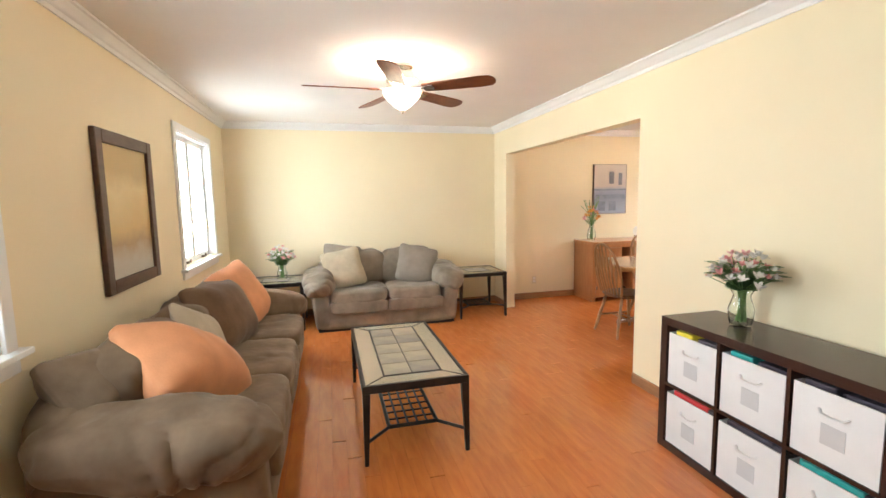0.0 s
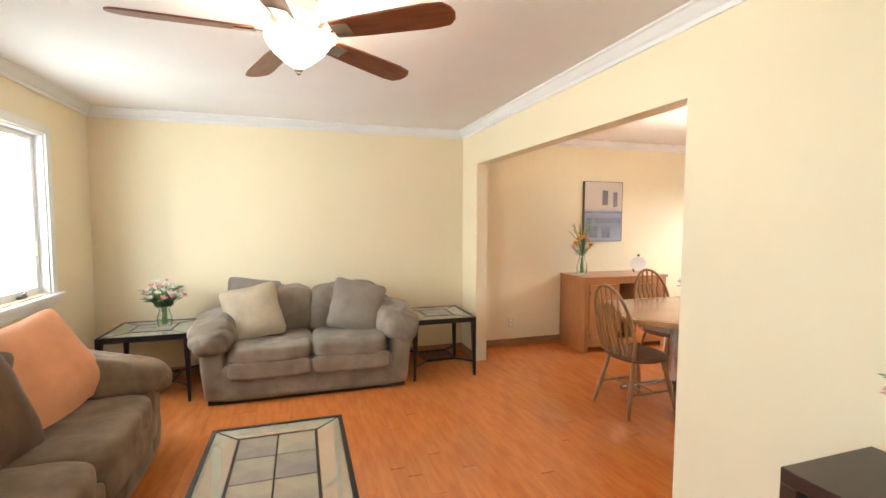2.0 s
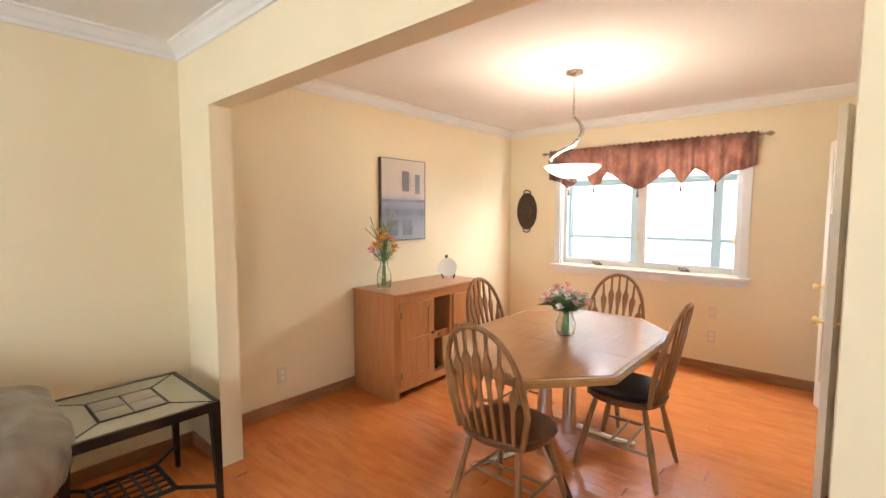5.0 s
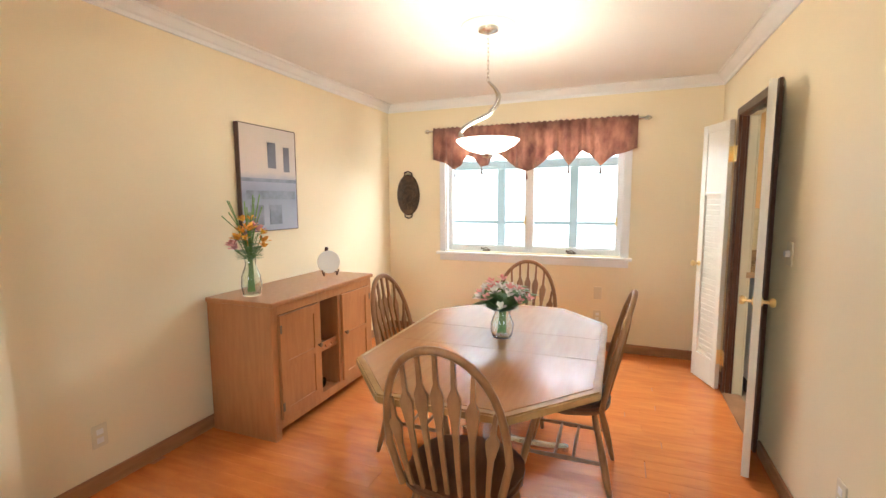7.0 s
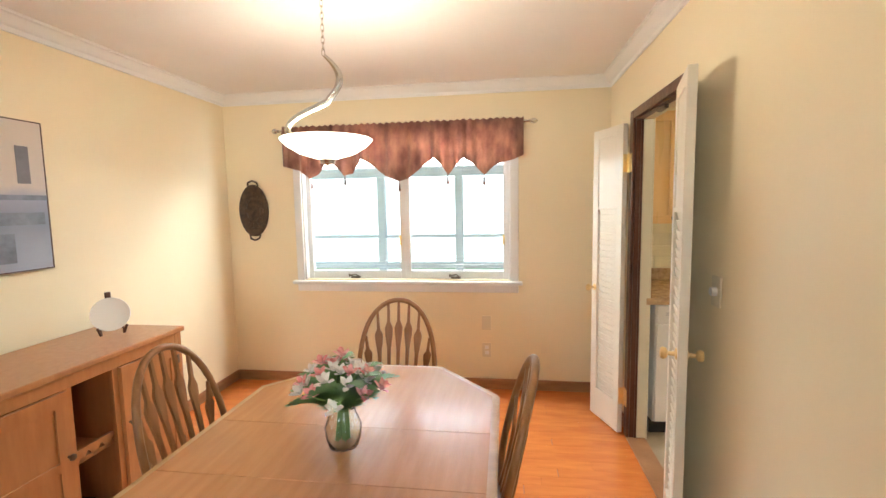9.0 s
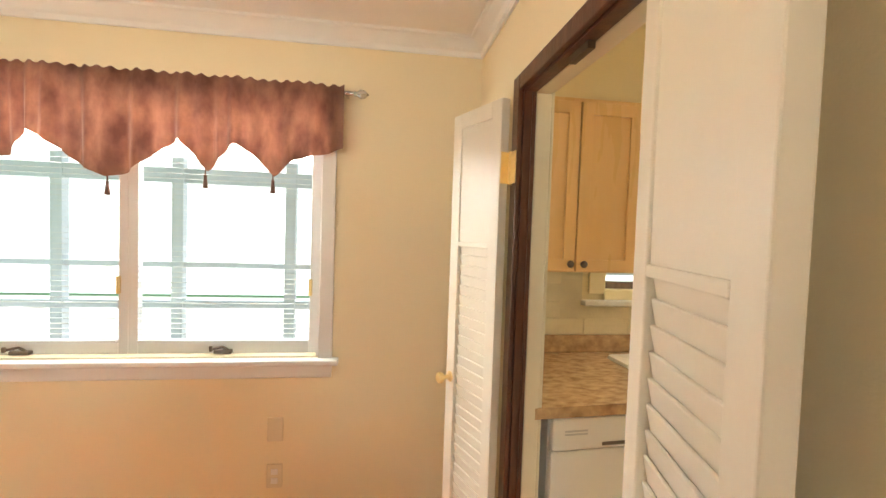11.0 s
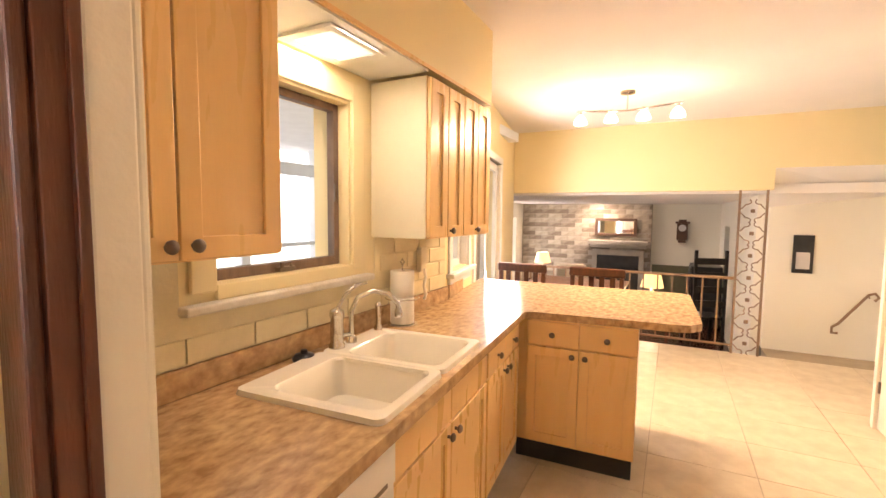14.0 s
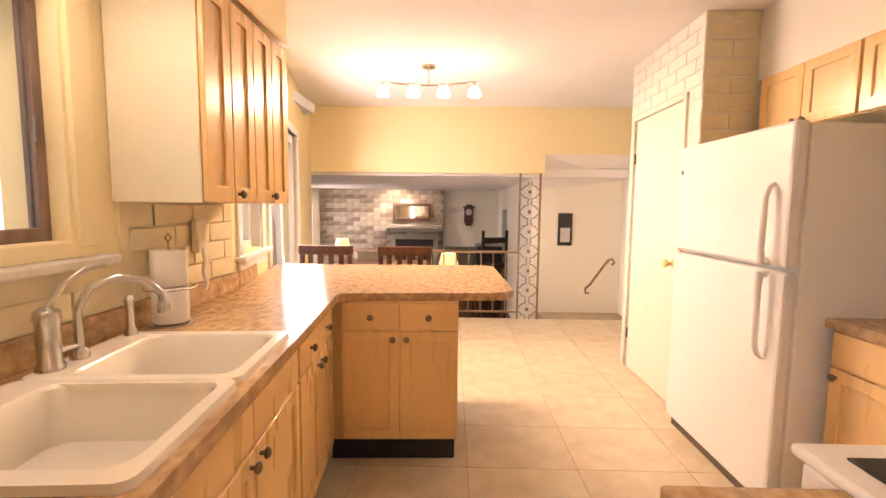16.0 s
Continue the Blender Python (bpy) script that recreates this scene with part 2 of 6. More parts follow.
def painting_material(name, bands, scale, blot, axis="Z"):
    """Soft horizontal bands of colour broken up by noise, for an abstract picture."""
    m = bpy.data.materials.new(name)
    m.use_nodes = True
    nt, nd = m.node_tree, m.node_tree.nodes
    tc, sep, nz = nd.new("ShaderNodeTexCoord"), nd.new("ShaderNodeSeparateXYZ"), nd.new("ShaderNodeTexNoise")
    nz.inputs["Scale"].default_value, nz.inputs["Detail"].default_value = scale, 5
    mul = nd.new("ShaderNodeMath")
    mul.operation, mul.inputs[1].default_value = "MULTIPLY_ADD", blot
    ramp = nd.new("ShaderNodeValToRGB")
    nt.links.new(tc.outputs["Generated"], sep.inputs[0])
    nt.links.new(tc.outputs["Object"], nz.inputs["Vector"])
    nt.links.new(nz.outputs[0], mul.inputs[0])
    nt.links.new(sep.outputs[axis], mul.inputs[2])
    nt.links.new(mul.outputs[0], ramp.inputs[0])
    while len(ramp.color_ramp.elements) < len(bands):
        ramp.color_ramp.elements.new(.5)
    for e, (pos, c) in zip(ramp.color_ramp.elements, bands):
        e.position, e.color = pos, (*c, 1)
    nt.links.new(ramp.outputs[0], nd["Principled BSDF"].inputs["Base Color"])
    nd["Principled BSDF"].inputs["Roughness"].default_value = .35
    return m


ABSTRACT = painting_material("golden_abstract_print", [(.28, (.52, .47, .40)), (.42, (.40, .26, .12)), (.55, (.62, .42, .16)), (.85, (.68, .54, .28)), (1, (.50, .36, .16))], 3.5, .35)
STREET = painting_material("blue_grey_street_print", [(.12, (.34, .36, .44)), (.42, (.20, .22, .28)), (.55, (.30, .30, .38)), (.64, (.58, .48, .40)), (1, (.62, .54, .46))], 7, .16)

# ---- building helpers ----


def mesh_of(name, bm, material, smooth=False, angle=.7):
    me = bpy.data.meshes.new(name)
    bmesh.ops.recalc_face_normals(bm, faces=bm.faces[:])
    if smooth:
        for f in bm.faces:
            f.smooth = True
        for e in bm.edges:
            if len(e.link_faces) == 2 and e.calc_face_angle(0) > angle:
                e.smooth = False
    bm.to_mesh(me)
    bm.free()
    me.materials.append(material)
    return me


def part(name, bm, material, parent=None, label="", smooth=False, at=None):
    ob = new(name, mesh_of(name, bm, material, smooth))
    if parent:
        ob.parent = parent
    if at is not None:
        ob.matrix_basis = at
    if label:
        ob["label"] = label
    return ob


def structure(name, bm, material, label, category, smooth=False, parent=None):
    ob = part(name, bm, material, parent, "", smooth)
    return tagged(ob, label, category, kind="structure") if not parent else ob


def thing(name, label, category, at=None, group="", kind=""):
    ob = new(name)
    ob.empty_display_size = .1
    if at is not None:
        ob.matrix_basis = at
    return tagged(ob, label, category, group, kind)


def box(bm, x0, x1, y0, y1, z0, z1, bevel=0.0, seg=2, m=None):
    vs = bmesh.ops.create_cube(bm, size=1)["verts"]
    bmesh.ops.transform(bm, verts=vs, matrix=Matrix.LocRotScale(((x0 + x1) / 2, (y0 + y1) / 2, (z0 + z1) / 2), None, (abs(x1 - x0), abs(y1 - y0), abs(z1 - z0))))
    if m is not None:
        bmesh.ops.transform(bm, verts=vs, matrix=m)
    if bevel:
        es = list({e for v in vs for e in v.link_edges})
        bmesh.ops.bevel(bm, geom=es, offset=bevel, segments=seg, profile=.5, affect="EDGES")
    return bm


def boxes(*specs, bevel=0.0):
    bm = bmesh.new()
    for s in specs:
        box(bm, *s, bevel=bevel)
    return bm


def rod(bm, p0, p1, r0, r1=None, seg=12):
    p0, p1 = Vector(p0), Vector(p1)
    r1 = r0 if r1 is None else r1
    d = p1 - p0
    m = Matrix.Translation((p0 + p1) / 2) @ d.to_track_quat("Z", "Y").to_matrix().to_4x4()
    bmesh.ops.create_cone(bm, cap_ends=True, segments=seg, radius1=r0, radius2=r1, depth=d.length, matrix=m)
    return bm


def lathe(bm, profile, at=(0, 0, 0), seg=24, m=None):
    """Spin (radius, height) pairs about z."""
    rings = []
    m = m or Matrix.Identity(4)
    for r, z in profile:
        if r < 1e-5:
            rings.append([bm.verts.new(m @ Vector((at[0], at[1], at[2] + z)))])
        else:
            rings.append([bm.verts.new(m @ Vector((at[0] + r * math.cos(2 * math.pi * k / seg), at[1] + r * math.sin(2 * math.pi * k / seg), at[2] + z))) for k in range(seg)])
    for a, b in zip(rings, rings[1:]):
        for k in range(seg):
            l = (k + 1) % seg
            if len(a) == 1 and len(b) == 1:
                continue
            if len(a) == 1:
                bm.faces.new((a[0], b[k], b[l]))
            elif len(b) == 1:
                bm.faces.new((a[k], a[l], b[0]))
            else:
                bm.faces.new((a[k], a[l], b[l], b[k]))
    return bm


def tube(bm, pts, r, seg=8, flat=1.0):
    """A round tube along points; r may be a list; flat squeezes it along its second axis."""
    pts = [Vector(p) for p in pts]
    rs = r if isinstance(r, (list, tuple)) else [r] * len(pts)
    rings, up = [], None
    for i, p in enumerate(pts):
        d = (pts[min(i + 1, len(pts) - 1)] - pts[max(i - 1, 0)]).normalized()
        if up is None:
            up = Vector((0, 0, 1)) if abs(d.z) < .9 else Vector((0, 1, 0))
        side = d.cross(up).normalized()
        up = side.cross(d).normalized()
        rings.append([bm.verts.new(p + side * rs[i] * math.cos(2 * math.pi * k / seg) + up * rs[i] * flat * math.sin(2 * math.pi * k / seg)) for k in range(seg)])
    for a, b in zip(rings, rings[1:]):
        for k in range(seg):
            bm.faces.new((a[k], a[(k + 1) % seg], b[(k + 1) % seg], b[k]))
    bm.faces.new(rings[0][::-1]), bm.faces.new(rings[-1])
    return bm


def prism(bm, poly, z0, z1, m=None):
    """A flat polygon (x, y) raised from z0 to z1."""
    m = m or Matrix.Identity(4)
    lo = [bm.verts.new(m @ Vector((x, y, z0))) for x, y in poly]
    hi = [bm.verts.new(m @ Vector((x, y, z1))) for x, y in poly]
    n = len(poly)
    bm.faces.new(lo[::-1]), bm.faces.new(hi)
    for k in range(n):
        bm.faces.new((lo[k], lo[(k + 1) % n], hi[(k + 1) % n], hi[k]))
    return bm


def closed_loops(loops):
    """Joins rings of equal length, the last to the first."""
    bm = bmesh.new()
    vs = [[bm.verts.new(p) for p in lp] for lp in loops]
    n = len(vs[0])
    for a, b in zip(vs, vs[1:] + vs[:1]):
        for k in range(n):
            bm.faces.new((a[k], a[(k + 1) % n], b[(k + 1) % n], b[k]))
    return bm


def ring_frame(x0, x1, z0, z1, f, y0, y1, bevel=.0025):
    """A rectangular frame of stiles and rails in one piece, in the x-z plane."""
    def rect(e, y):
        return [(x0 + e, y, z0 + e), (x1 - e, y, z0 + e), (x1 - e, y, z1 - e), (x0 + e, y, z1 - e)]
    bm = closed_loops([rect(0, y0), rect(f, y0), rect(f, y1), rect(0, y1)])
    bmesh.ops.recalc_face_normals(bm, faces=bm.faces[:])
    bmesh.ops.bevel(bm, geom=bm.edges[:], offset=bevel, segments=2, profile=.5, affect="EDGES")
    return bm


def soft(bm, size, at=None, power=3.0, rough=.012, seed=0, res=14, pinch=0.0, sag=0.0, gather=0.0):
    """A stuffed block: a rounded box with creases. pinch draws its middle edges in, as on a scatter cushion."""
    sx, sy, sz = (s / 2 for s in size)
    vs = bmesh.ops.create_cube(bm, size=2)["verts"]
    es = list({e for v in vs for e in v.link_edges})
    bmesh.ops.subdivide_edges(bm, edges=es, cuts=res, use_grid_fill=True)
    vs = bm.verts[:]
    at = at or Matrix.Identity(4)
    off = Vector((seed * 3.1, seed * 1.7, seed * 5.3))
    for v in vs:
        c = v.co
        n = (abs(c.x) ** power + abs(c.y) ** power + abs(c.z) ** power) ** (1 / power)
        q = c / n
        p = Vector((q.x * sx, q.y * sy, q.z * sz))
        if pinch:
            ex, ez = abs(q.x), abs(q.z)
            fall = (1 - min(1, ex) ** 4) * (1 - min(1, ez) ** 4)
            p.y = q.y * sy * (.10 + .9 * fall)
            p.x *= 1 - pinch * (1 - ez ** 2) * ex ** 2
            p.z *= 1 - pinch * (1 - ex ** 2) * ez ** 2
        d = p.normalized()
        w = noise.noise(p * 5 + off) + .55 * noise.noise(Vector((p.x * 14, p.y * 5, p.z * 9)) + off)
        ridge = 1 - abs(noise.noise(Vector((p.x * 6, p.y * 3.2, p.z * 3.2)) + off * 2))
        p += d * (w * rough + (ridge ** 4) * rough * .8)
        if gather:
            u = p.y * 26 + 5 * noise.noise(Vector((p.x * 4, p.y * 3, p.z * 4)) + off)
            p += d * gather * (abs(math.sin(u)) ** .6 - .6) * max(0, noise.noise(Vector((p.x * 3, p.y * 4, 0)) + off * 3) + .45) * min(1, abs(q.x) * 1.4)
        if sag:
            p.z -= sag * (1 - min(1, abs(q.x)) ** 2) * (1 - min(1, abs(q.y)) ** 2) * max(0, q.z)
        v.co = at @ p
    return bm


def wall_with_holes(name, label, along, a0, a1, z0, z1, t0, t1, holes, material):
    """A wall along 'x' or 'y' from a0 to a1, t0..t1 thick, with holes (a, b, lo, hi) through it."""
    bm = bmesh.new()
    cuts = sorted({a0, a1, *[v for h in holes for v in h[:2]]})
    for p, q in zip(cuts, cuts[1:]):
        spans = [(z0, z1)]
        for h in holes:
            if h[0] <= p + 1e-6 and h[1] >= q - 1e-6:
                nxt = []
                for lo, hi in spans:
                    if h[2] > lo:
                        nxt.append((lo, min(hi, h[2])))
                    if h[3] < hi:
                        nxt.append((max(lo, h[3]), hi))
                spans = nxt
        for lo, hi in spans:
            if along == "x":
                box(bm, p, q, t0, t1, lo, hi)
            else:
                box(bm, t0, t1, p, q, lo, hi)
    bmesh.ops.remove_doubles(bm, verts=bm.verts[:], dist=.0005)
    return structure(name, bm, material, label, "wall")


# ---- large structure ----
H, KH = 2.44, 2.52
XW, YN, XE, YS = -.97, 6.07, 2.51, -1.8
XD, XEE, YD = 2.63, 6.18, 2.93
wall_with_holes("wall_west", "cream painted living room wall with two windows", "y", YS - .12, YN, 0, H, XW - .15, XW, [(4.30, 5.36, .93, 2.08), (.55, 2.09, .93, 2.08)], WALL)
wall_with_holes("wall_north", "cream painted wall behind the loveseat and sideboard", "x", XW - .15, XEE + .15, 0, H, YN, YN + .15, [], WALL)
wall_with_holes("wall_opening", "cream painted wall with a wide cased opening", "y", YS, YN, 0, H, XE, XD, [(3.055, 5.65, 0, 2.045)], WALL)
wall_with_holes("wall_south", "cream painted living room end wall", "x", XW, XE, 0, H, YS - .12, YS, [], WALL)
wall_with_holes("wall_dining_east", "cream painted dining room wall with a double window", "y", YD, YN, 0, H, XEE, XEE + .15, [(3.68, 5.40, .90, 2.06)], WALL)
DX0, DX1, DH = 4.705, 5.47, 1.99
wall_with_holes("wall_dining_south", "cream painted wall with the kitchen doorway", "x", XD, XEE, 0, KH, 2.855, YD, [(DX0 - .02, DX1 + .02, 0, DH + .02)], WALL)
wall_with_holes("wall_kitchen_east", "yellow painted kitchen wall with the sink window", "y", .62, 2.855, 0, KH, 6.19, 6.40, [(1.56, 2.24, 1.235, 1.955)], KWALL)
wall_with_holes("wall_kitchen_west", "pale painted kitchen wall", "y", -3.2, 2.855, 0, KH, 2.81, 2.93, [], PALE)

# the breakfast nook's outer wall leans away a little towards the family room
EN, ES = Vector((6.19, .62, 0)), Vector((6.78, -2.53, 0))
nook_dir = (ES - EN).normalized()
nook = Matrix.Translation(EN) @ Matrix(((nook_dir.x, -nook_dir.y, 0, 0), (nook_dir.y, nook_dir.x, 0, 0), (0, 0, 1, 0), (0, 0, 0, 1)))
bm = bmesh.new()
L = (ES - EN).length
for p, q, lo, hi in ((0, .14, 0, KH), (.14, .62, 0, 1.08), (.14, .62, 1.75, KH), (.62, .86, 0, KH), (.86, 2.1, 2.0, KH), (2.1, L, 0, KH)):
    box(bm, p, q, 0, .15, lo, hi, m=nook)
structure("wall_nook", bm, KWALL, "yellow painted nook wall with window and patio door", "wall")
bm = boxes((3.98, 6.9, -2.65, -2.53, 1.75, KH))
structure("wall_header", bm, KWALL, "yellow painted header above the family room opening", "wall")
bm = boxes((2.93, 3.95, -2.98, -2.86, 0, 1.93), (2.81, 2.93, -2.98, -2.86, 0, KH))
structure("wall_stair", bm, PALE, "pale painted wall beside the stairs", "wall")
structure("wall_stair_header", boxes((2.93, 3.98, -2.65, -2.53, 1.975, KH)), KWALL, "yellow painted wall above the stair soffit", "wall")
bm = bmesh.new()
lo = [(3.98, -2.531, 1.972), (2.931, -2.531, 1.972), (2.931, -2.86, 1.70), (3.98, -2.86, 1.575)]
for z in (0, .06):
    lo_v = [bm.verts.new((x, y, zz + z)) for x, y, zz in lo]
    bm.faces.new(lo_v)
bm.verts.ensure_lookup_table()
for k in range(4):
    bm.faces.new([bm.verts[i] for i in (k, (k + 1) % 4, 4 + (k + 1) % 4, 4 + k)])
box(bm, 3.96, 3.98, -2.86, -2.651, 1.74, 2.05)
structure("wall_stair_soffit", bm, CEIL, "white sloped soffit above the stairs", "wall")

structure("ceiling", boxes((XW - .15, XEE + .15, YD, YN + .15, H, H + .1), (XW - .15, XD, YS - .12, YD, H, H + .1)), CEIL, "white textured ceiling of living and dining rooms", "ceiling")
structure("ceiling_kitchen", boxes((2.81, 6.95, -3.2, YD, KH, KH + .1)), CEIL, "white kitchen ceiling", "ceiling")
structure("floor", boxes((XW - .15, XEE + .15, YD, YN + .15, -.12, -.006), (XW - .15, XD, YS - .12, YD, -.12, -.006)), GAP, "glossy orange oak plank floor", "floor")
structure("floor_kitchen", boxes((2.81, 6.95, -2.5, YD - .001, -.12, -.005), (2.81, 3.95, -2.86, -2.5, -.12, 0)), GROUT, "tan tiled kitchen floor", "floor")
# added pale slab covers the green lawn so the window view turns glaring white
structure("patio", boxes((9.7, 21.5, -20, 26, -1.295, -1.22)), VIEWSLAB, "pale slab added beyond the sunroom to whiten the view", "ground")
structure("ground", boxes((-60, 70, -60, 60, -1.5, -1.3)), LEAF, "green lawn around the house", "ground")

# family room, a few steps down
FZ, FC, FY = -.55, 1.72, -7.2
structure("floor_family", boxes((2.5, 9.4, FY - .1, -2.5, FZ - .1, FZ)), FAMFLOOR, "dark red sunken family room floor", "floor")
structure("ceiling_family", boxes((2.5, 9.4, FY - .1, -2.66, FC, FC + .1)), CEIL, "white family room ceiling", "ceiling")
wall_with_holes("wall_family_far", "pale green painted wall beside the fireplace", "x", 2.5, 9.4, FZ, FC, FY - .15, FY, [], PALE)
wall_with_holes("wall_family_east", "family room wall with a dark framed window", "y", FY, -2.65, FZ, FC, 8.05, 8.2, [(-6.6, -5.8, .2, 1.4)], PALE)
wall_with_holes("wall_family_west", "pale family room wall", "y", FY, -2.98, FZ, FC, 3.95, 4.05, [(-6.4, -5.6, FZ, 1.3)], PALE)
wall_with_holes("wall_family_closing", "plain wall beyond the far doorway", "y", FY, -2.98, FZ, FC, 2.4, 2.5, [], PALE)
structure("wall_floor_edge", boxes((2.81, 6.95, -2.52, -2.5, FZ, -.006)), PALE, "riser under the nook floor", "wall")
structure("wainscot", boxes((4.06, 5.25, FY, FY + .02, FZ, .45)), OLIVE, "olive wainscot below the pale wall", "trim")


def crown(name, pts_list):
    """Stepped crown moulding along wall runs: (p0, p1, inward direction)."""
    bm = bmesh.new()
    prof = [(0, 0), (.012, 0), (.016, .022), (.03, .032), (.045, .05), (.06, .066), (.075, .07), (.075, .082), (0, .082)]
    for (x0, y0), (x1, y1), (ix, iy) in pts_list:
        a = [bm.verts.new((x0 + ix * o, y0 + iy * o, H - .082 + z)) for o, z in prof]
        b = [bm.verts.new((x1 + ix * o, y1 + iy * o, H - .082 + z)) for o, z in prof]
        for k in range(len(prof)):
            l = (k + 1) % len(prof)
            bm.faces.new((a[k], a[l], b[l], b[k]))
        bm.faces.new(a), bm.faces.new(b[::-1])
    return structure(name, bm, TRIM, "white stepped crown moulding", "trim")


crown("trim_crown_living", [((XW, YS), (XW, YN), (1, 0)), ((XW, YN - .001), (XE, YN - .001), (0, -1)), ((XE, YN), (XE, YS), (-1, 0)), ((XE, YS), (XW, YS), (0, 1))])
crown("trim_crown_dining", [((XD, YN - .001), (XEE, YN - .001), (0, -1)), ((XEE, YN), (XEE, YD), (-1, 0)), ((XEE, YD + .001), (XD, YD + .001), (0, 1)), ((XD, YD), (XD, YN), (1, 0))])
bm = bmesh.new()
for bx in ((XW, XE, YN - .014, YN - .0005, 0, .085), (XW, XW + .014, YS, YN - .014, 0, .085), (XE - .014, XE, YS, 3.04, 0, .085), (XE - .014, XE, 5.66, YN - .014, 0, .085),
           (XE - .012, XD + .012, 3.043, 3.0545, 0, .085), (XE - .012, XD + .012, 5.651, 5.662, 0, .085),
           (XD + .014, XEE, YN - .014, YN - .0005, 0, .085), (XEE - .014, XEE, YD, YN - .014, 0, .085), (XD, DX0 - .07, YD, YD + .014, 0, .085), (DX1 + .07, XEE - .014, YD, YD + .014, 0, .085), (XD, XD + .014, YD + .014, 3.04, 0, .085), (XD, XD + .014, 5.66, YN - .014, 0, .085)):
    box(bm, *bx, bevel=.004, seg=1)
structure("baseboard", bm, OAKTRIM, "stained oak baseboard", "trim")

# ---- windows ----


def casement(name, label, m, width, z0, z1, sashes, deep=.15, casing=.065, dark=False, blinds=True, crank=True, paint=None, drop=0.0):
    """A window in its own frame: x runs along the wall, y points into the wall, origin on the wall face at its middle."""
    paint = paint or TRIM
    w = thing(name, label, "window", m, kind="structure")
    hw = width / 2
    part("window_frame", boxes((-hw - casing, -hw, -.018, 0, z0 - .02, z1 + casing), (hw, hw + casing, -.018, 0, z0 - .02, z1 + casing), (-hw, hw, -.018, 0, z1, z1 + casing), bevel=.004), paint, w, "painted casing")
    if drop:
        part("window_frame", boxes((-hw, hw, -.018, 0, z0 - drop, z0), bevel=.004), paint, w)
        part("window_sill", boxes((-hw - casing - .04, hw + casing + .03, -.055, -.0005, z0 - drop - .03, z0 - drop - .001), bevel=.007), SILL, w, "weathered white window stool")
    else:
        part("window_sill", boxes((-hw - casing - .03, hw + casing + .03, -.055, deep * .5, z0 - .035, z0 - .008), (-hw - casing, hw + casing, -.02, 0, z0 - .10, z0 - .036), bevel=.005), TRIM, w, "white window stool and apron")
    part("jamb", boxes((-hw, -hw + .012, 0, deep, z0, z1), (hw - .012, hw, 0, deep, z0, z1), (-hw + .012, hw - .012, 0, deep, z1 - .012, z1)), paint, w)
    step = (width - .024) / sashes
    for k in range(sashes):
        a = -hw + .012 + k * step
        b = a + step
        s = .032 if dark else .042
        y = .055
        sash = part("sash", boxes((a, a + s, y, y + .04, z0, z1 - .012), (b - s, b, y, y + .04, z0, z1 - .012), (a + s, b - s, y, y + .04, z0, z0 + s * 1.2), (a + s, b - s, y, y + .04, z1 - s - .012, z1 - .012), bevel=.003), WEATHERED if dark else TRIM, w)
        pane = part("pane", boxes((a + s, b - s, y + .018, y + .022, z0 + s * 1.2, z1 - s - .012)), PANE, sash)
        pane.visible_shadow = False
        if blinds:
            bm = bmesh.new()
            z = z0 + s * 1.2 + .02
            while z < z1 - s - .03:
                box(bm, a + s + .004, b - s - .004, y - .016, y + .006, z, z + .0012, m=None)
                z += .024
            box(bm, a + s + .002, b - s - .002, y - .018, y + .008, z0 + s * 1.2 + .002, z0 + s * 1.2 + .014)
            part("blind", bm, BLIND, w, "thin white venetian blind slats").visible_shadow = False
        if crank:
            bm = bmesh.new()
            c = (a + b) / 2
            box(bm, c - .045, c + .035, y - .03, y, z0 + .004, z0 + .022, bevel=.004)
            tube(bm, [(c + .02, y - .02, z0 + .02), (c + .0, y - .035, z0 + .04), (c - .05, y - .04, z0 + .03)], .006)
            rod(bm, (c - .05, y - .045, z0 + .022), (c - .05, y - .045, z0 + .045), .008)
            part("crank", bm, KNOB, sash, "bronze window crank", True)
            bm = bmesh.new()
            box(bm, b - s - .006, b - s + .012, y - .012, y, z0 + .28, z0 + .36, bevel=.003)
            part("latch", bm, KNOB if dark else BRASS, sash, "window latch")
    return w


casement("window_1", "white double casement window with blinds above the sofa", pose(XW, 4.83, 0, 0, 0, 90), 1.06, .93, 2.08, 2, blinds=False)
casement("window_2", "white casement window beside the sofa", pose(XW, 1.32, 0, 0, 0, 90), 1.54, .93, 2.08, 2, blinds=False)
casement("window_3", "white double casement dining window with blinds", pose(XEE, 4.54, 0, 0, 0, -90), 1.72, .90, 2.06, 2)
casement("window_4", "kitchen sink window with dark sash and cream casing", pose(6.19, 1.90, 0, 0, 0, -90), .68, 1.235, 1.955, 1, dark=True, blinds=False, deep=.2, casing=.085, paint=KWALL, drop=.05)
w5 = casement("window_5", "small nook window above the counter", nook @ pose(.38, 0, 0, 0, 0, 0), .48, 1.08, 1.75, 1, blinds=False, crank=False)

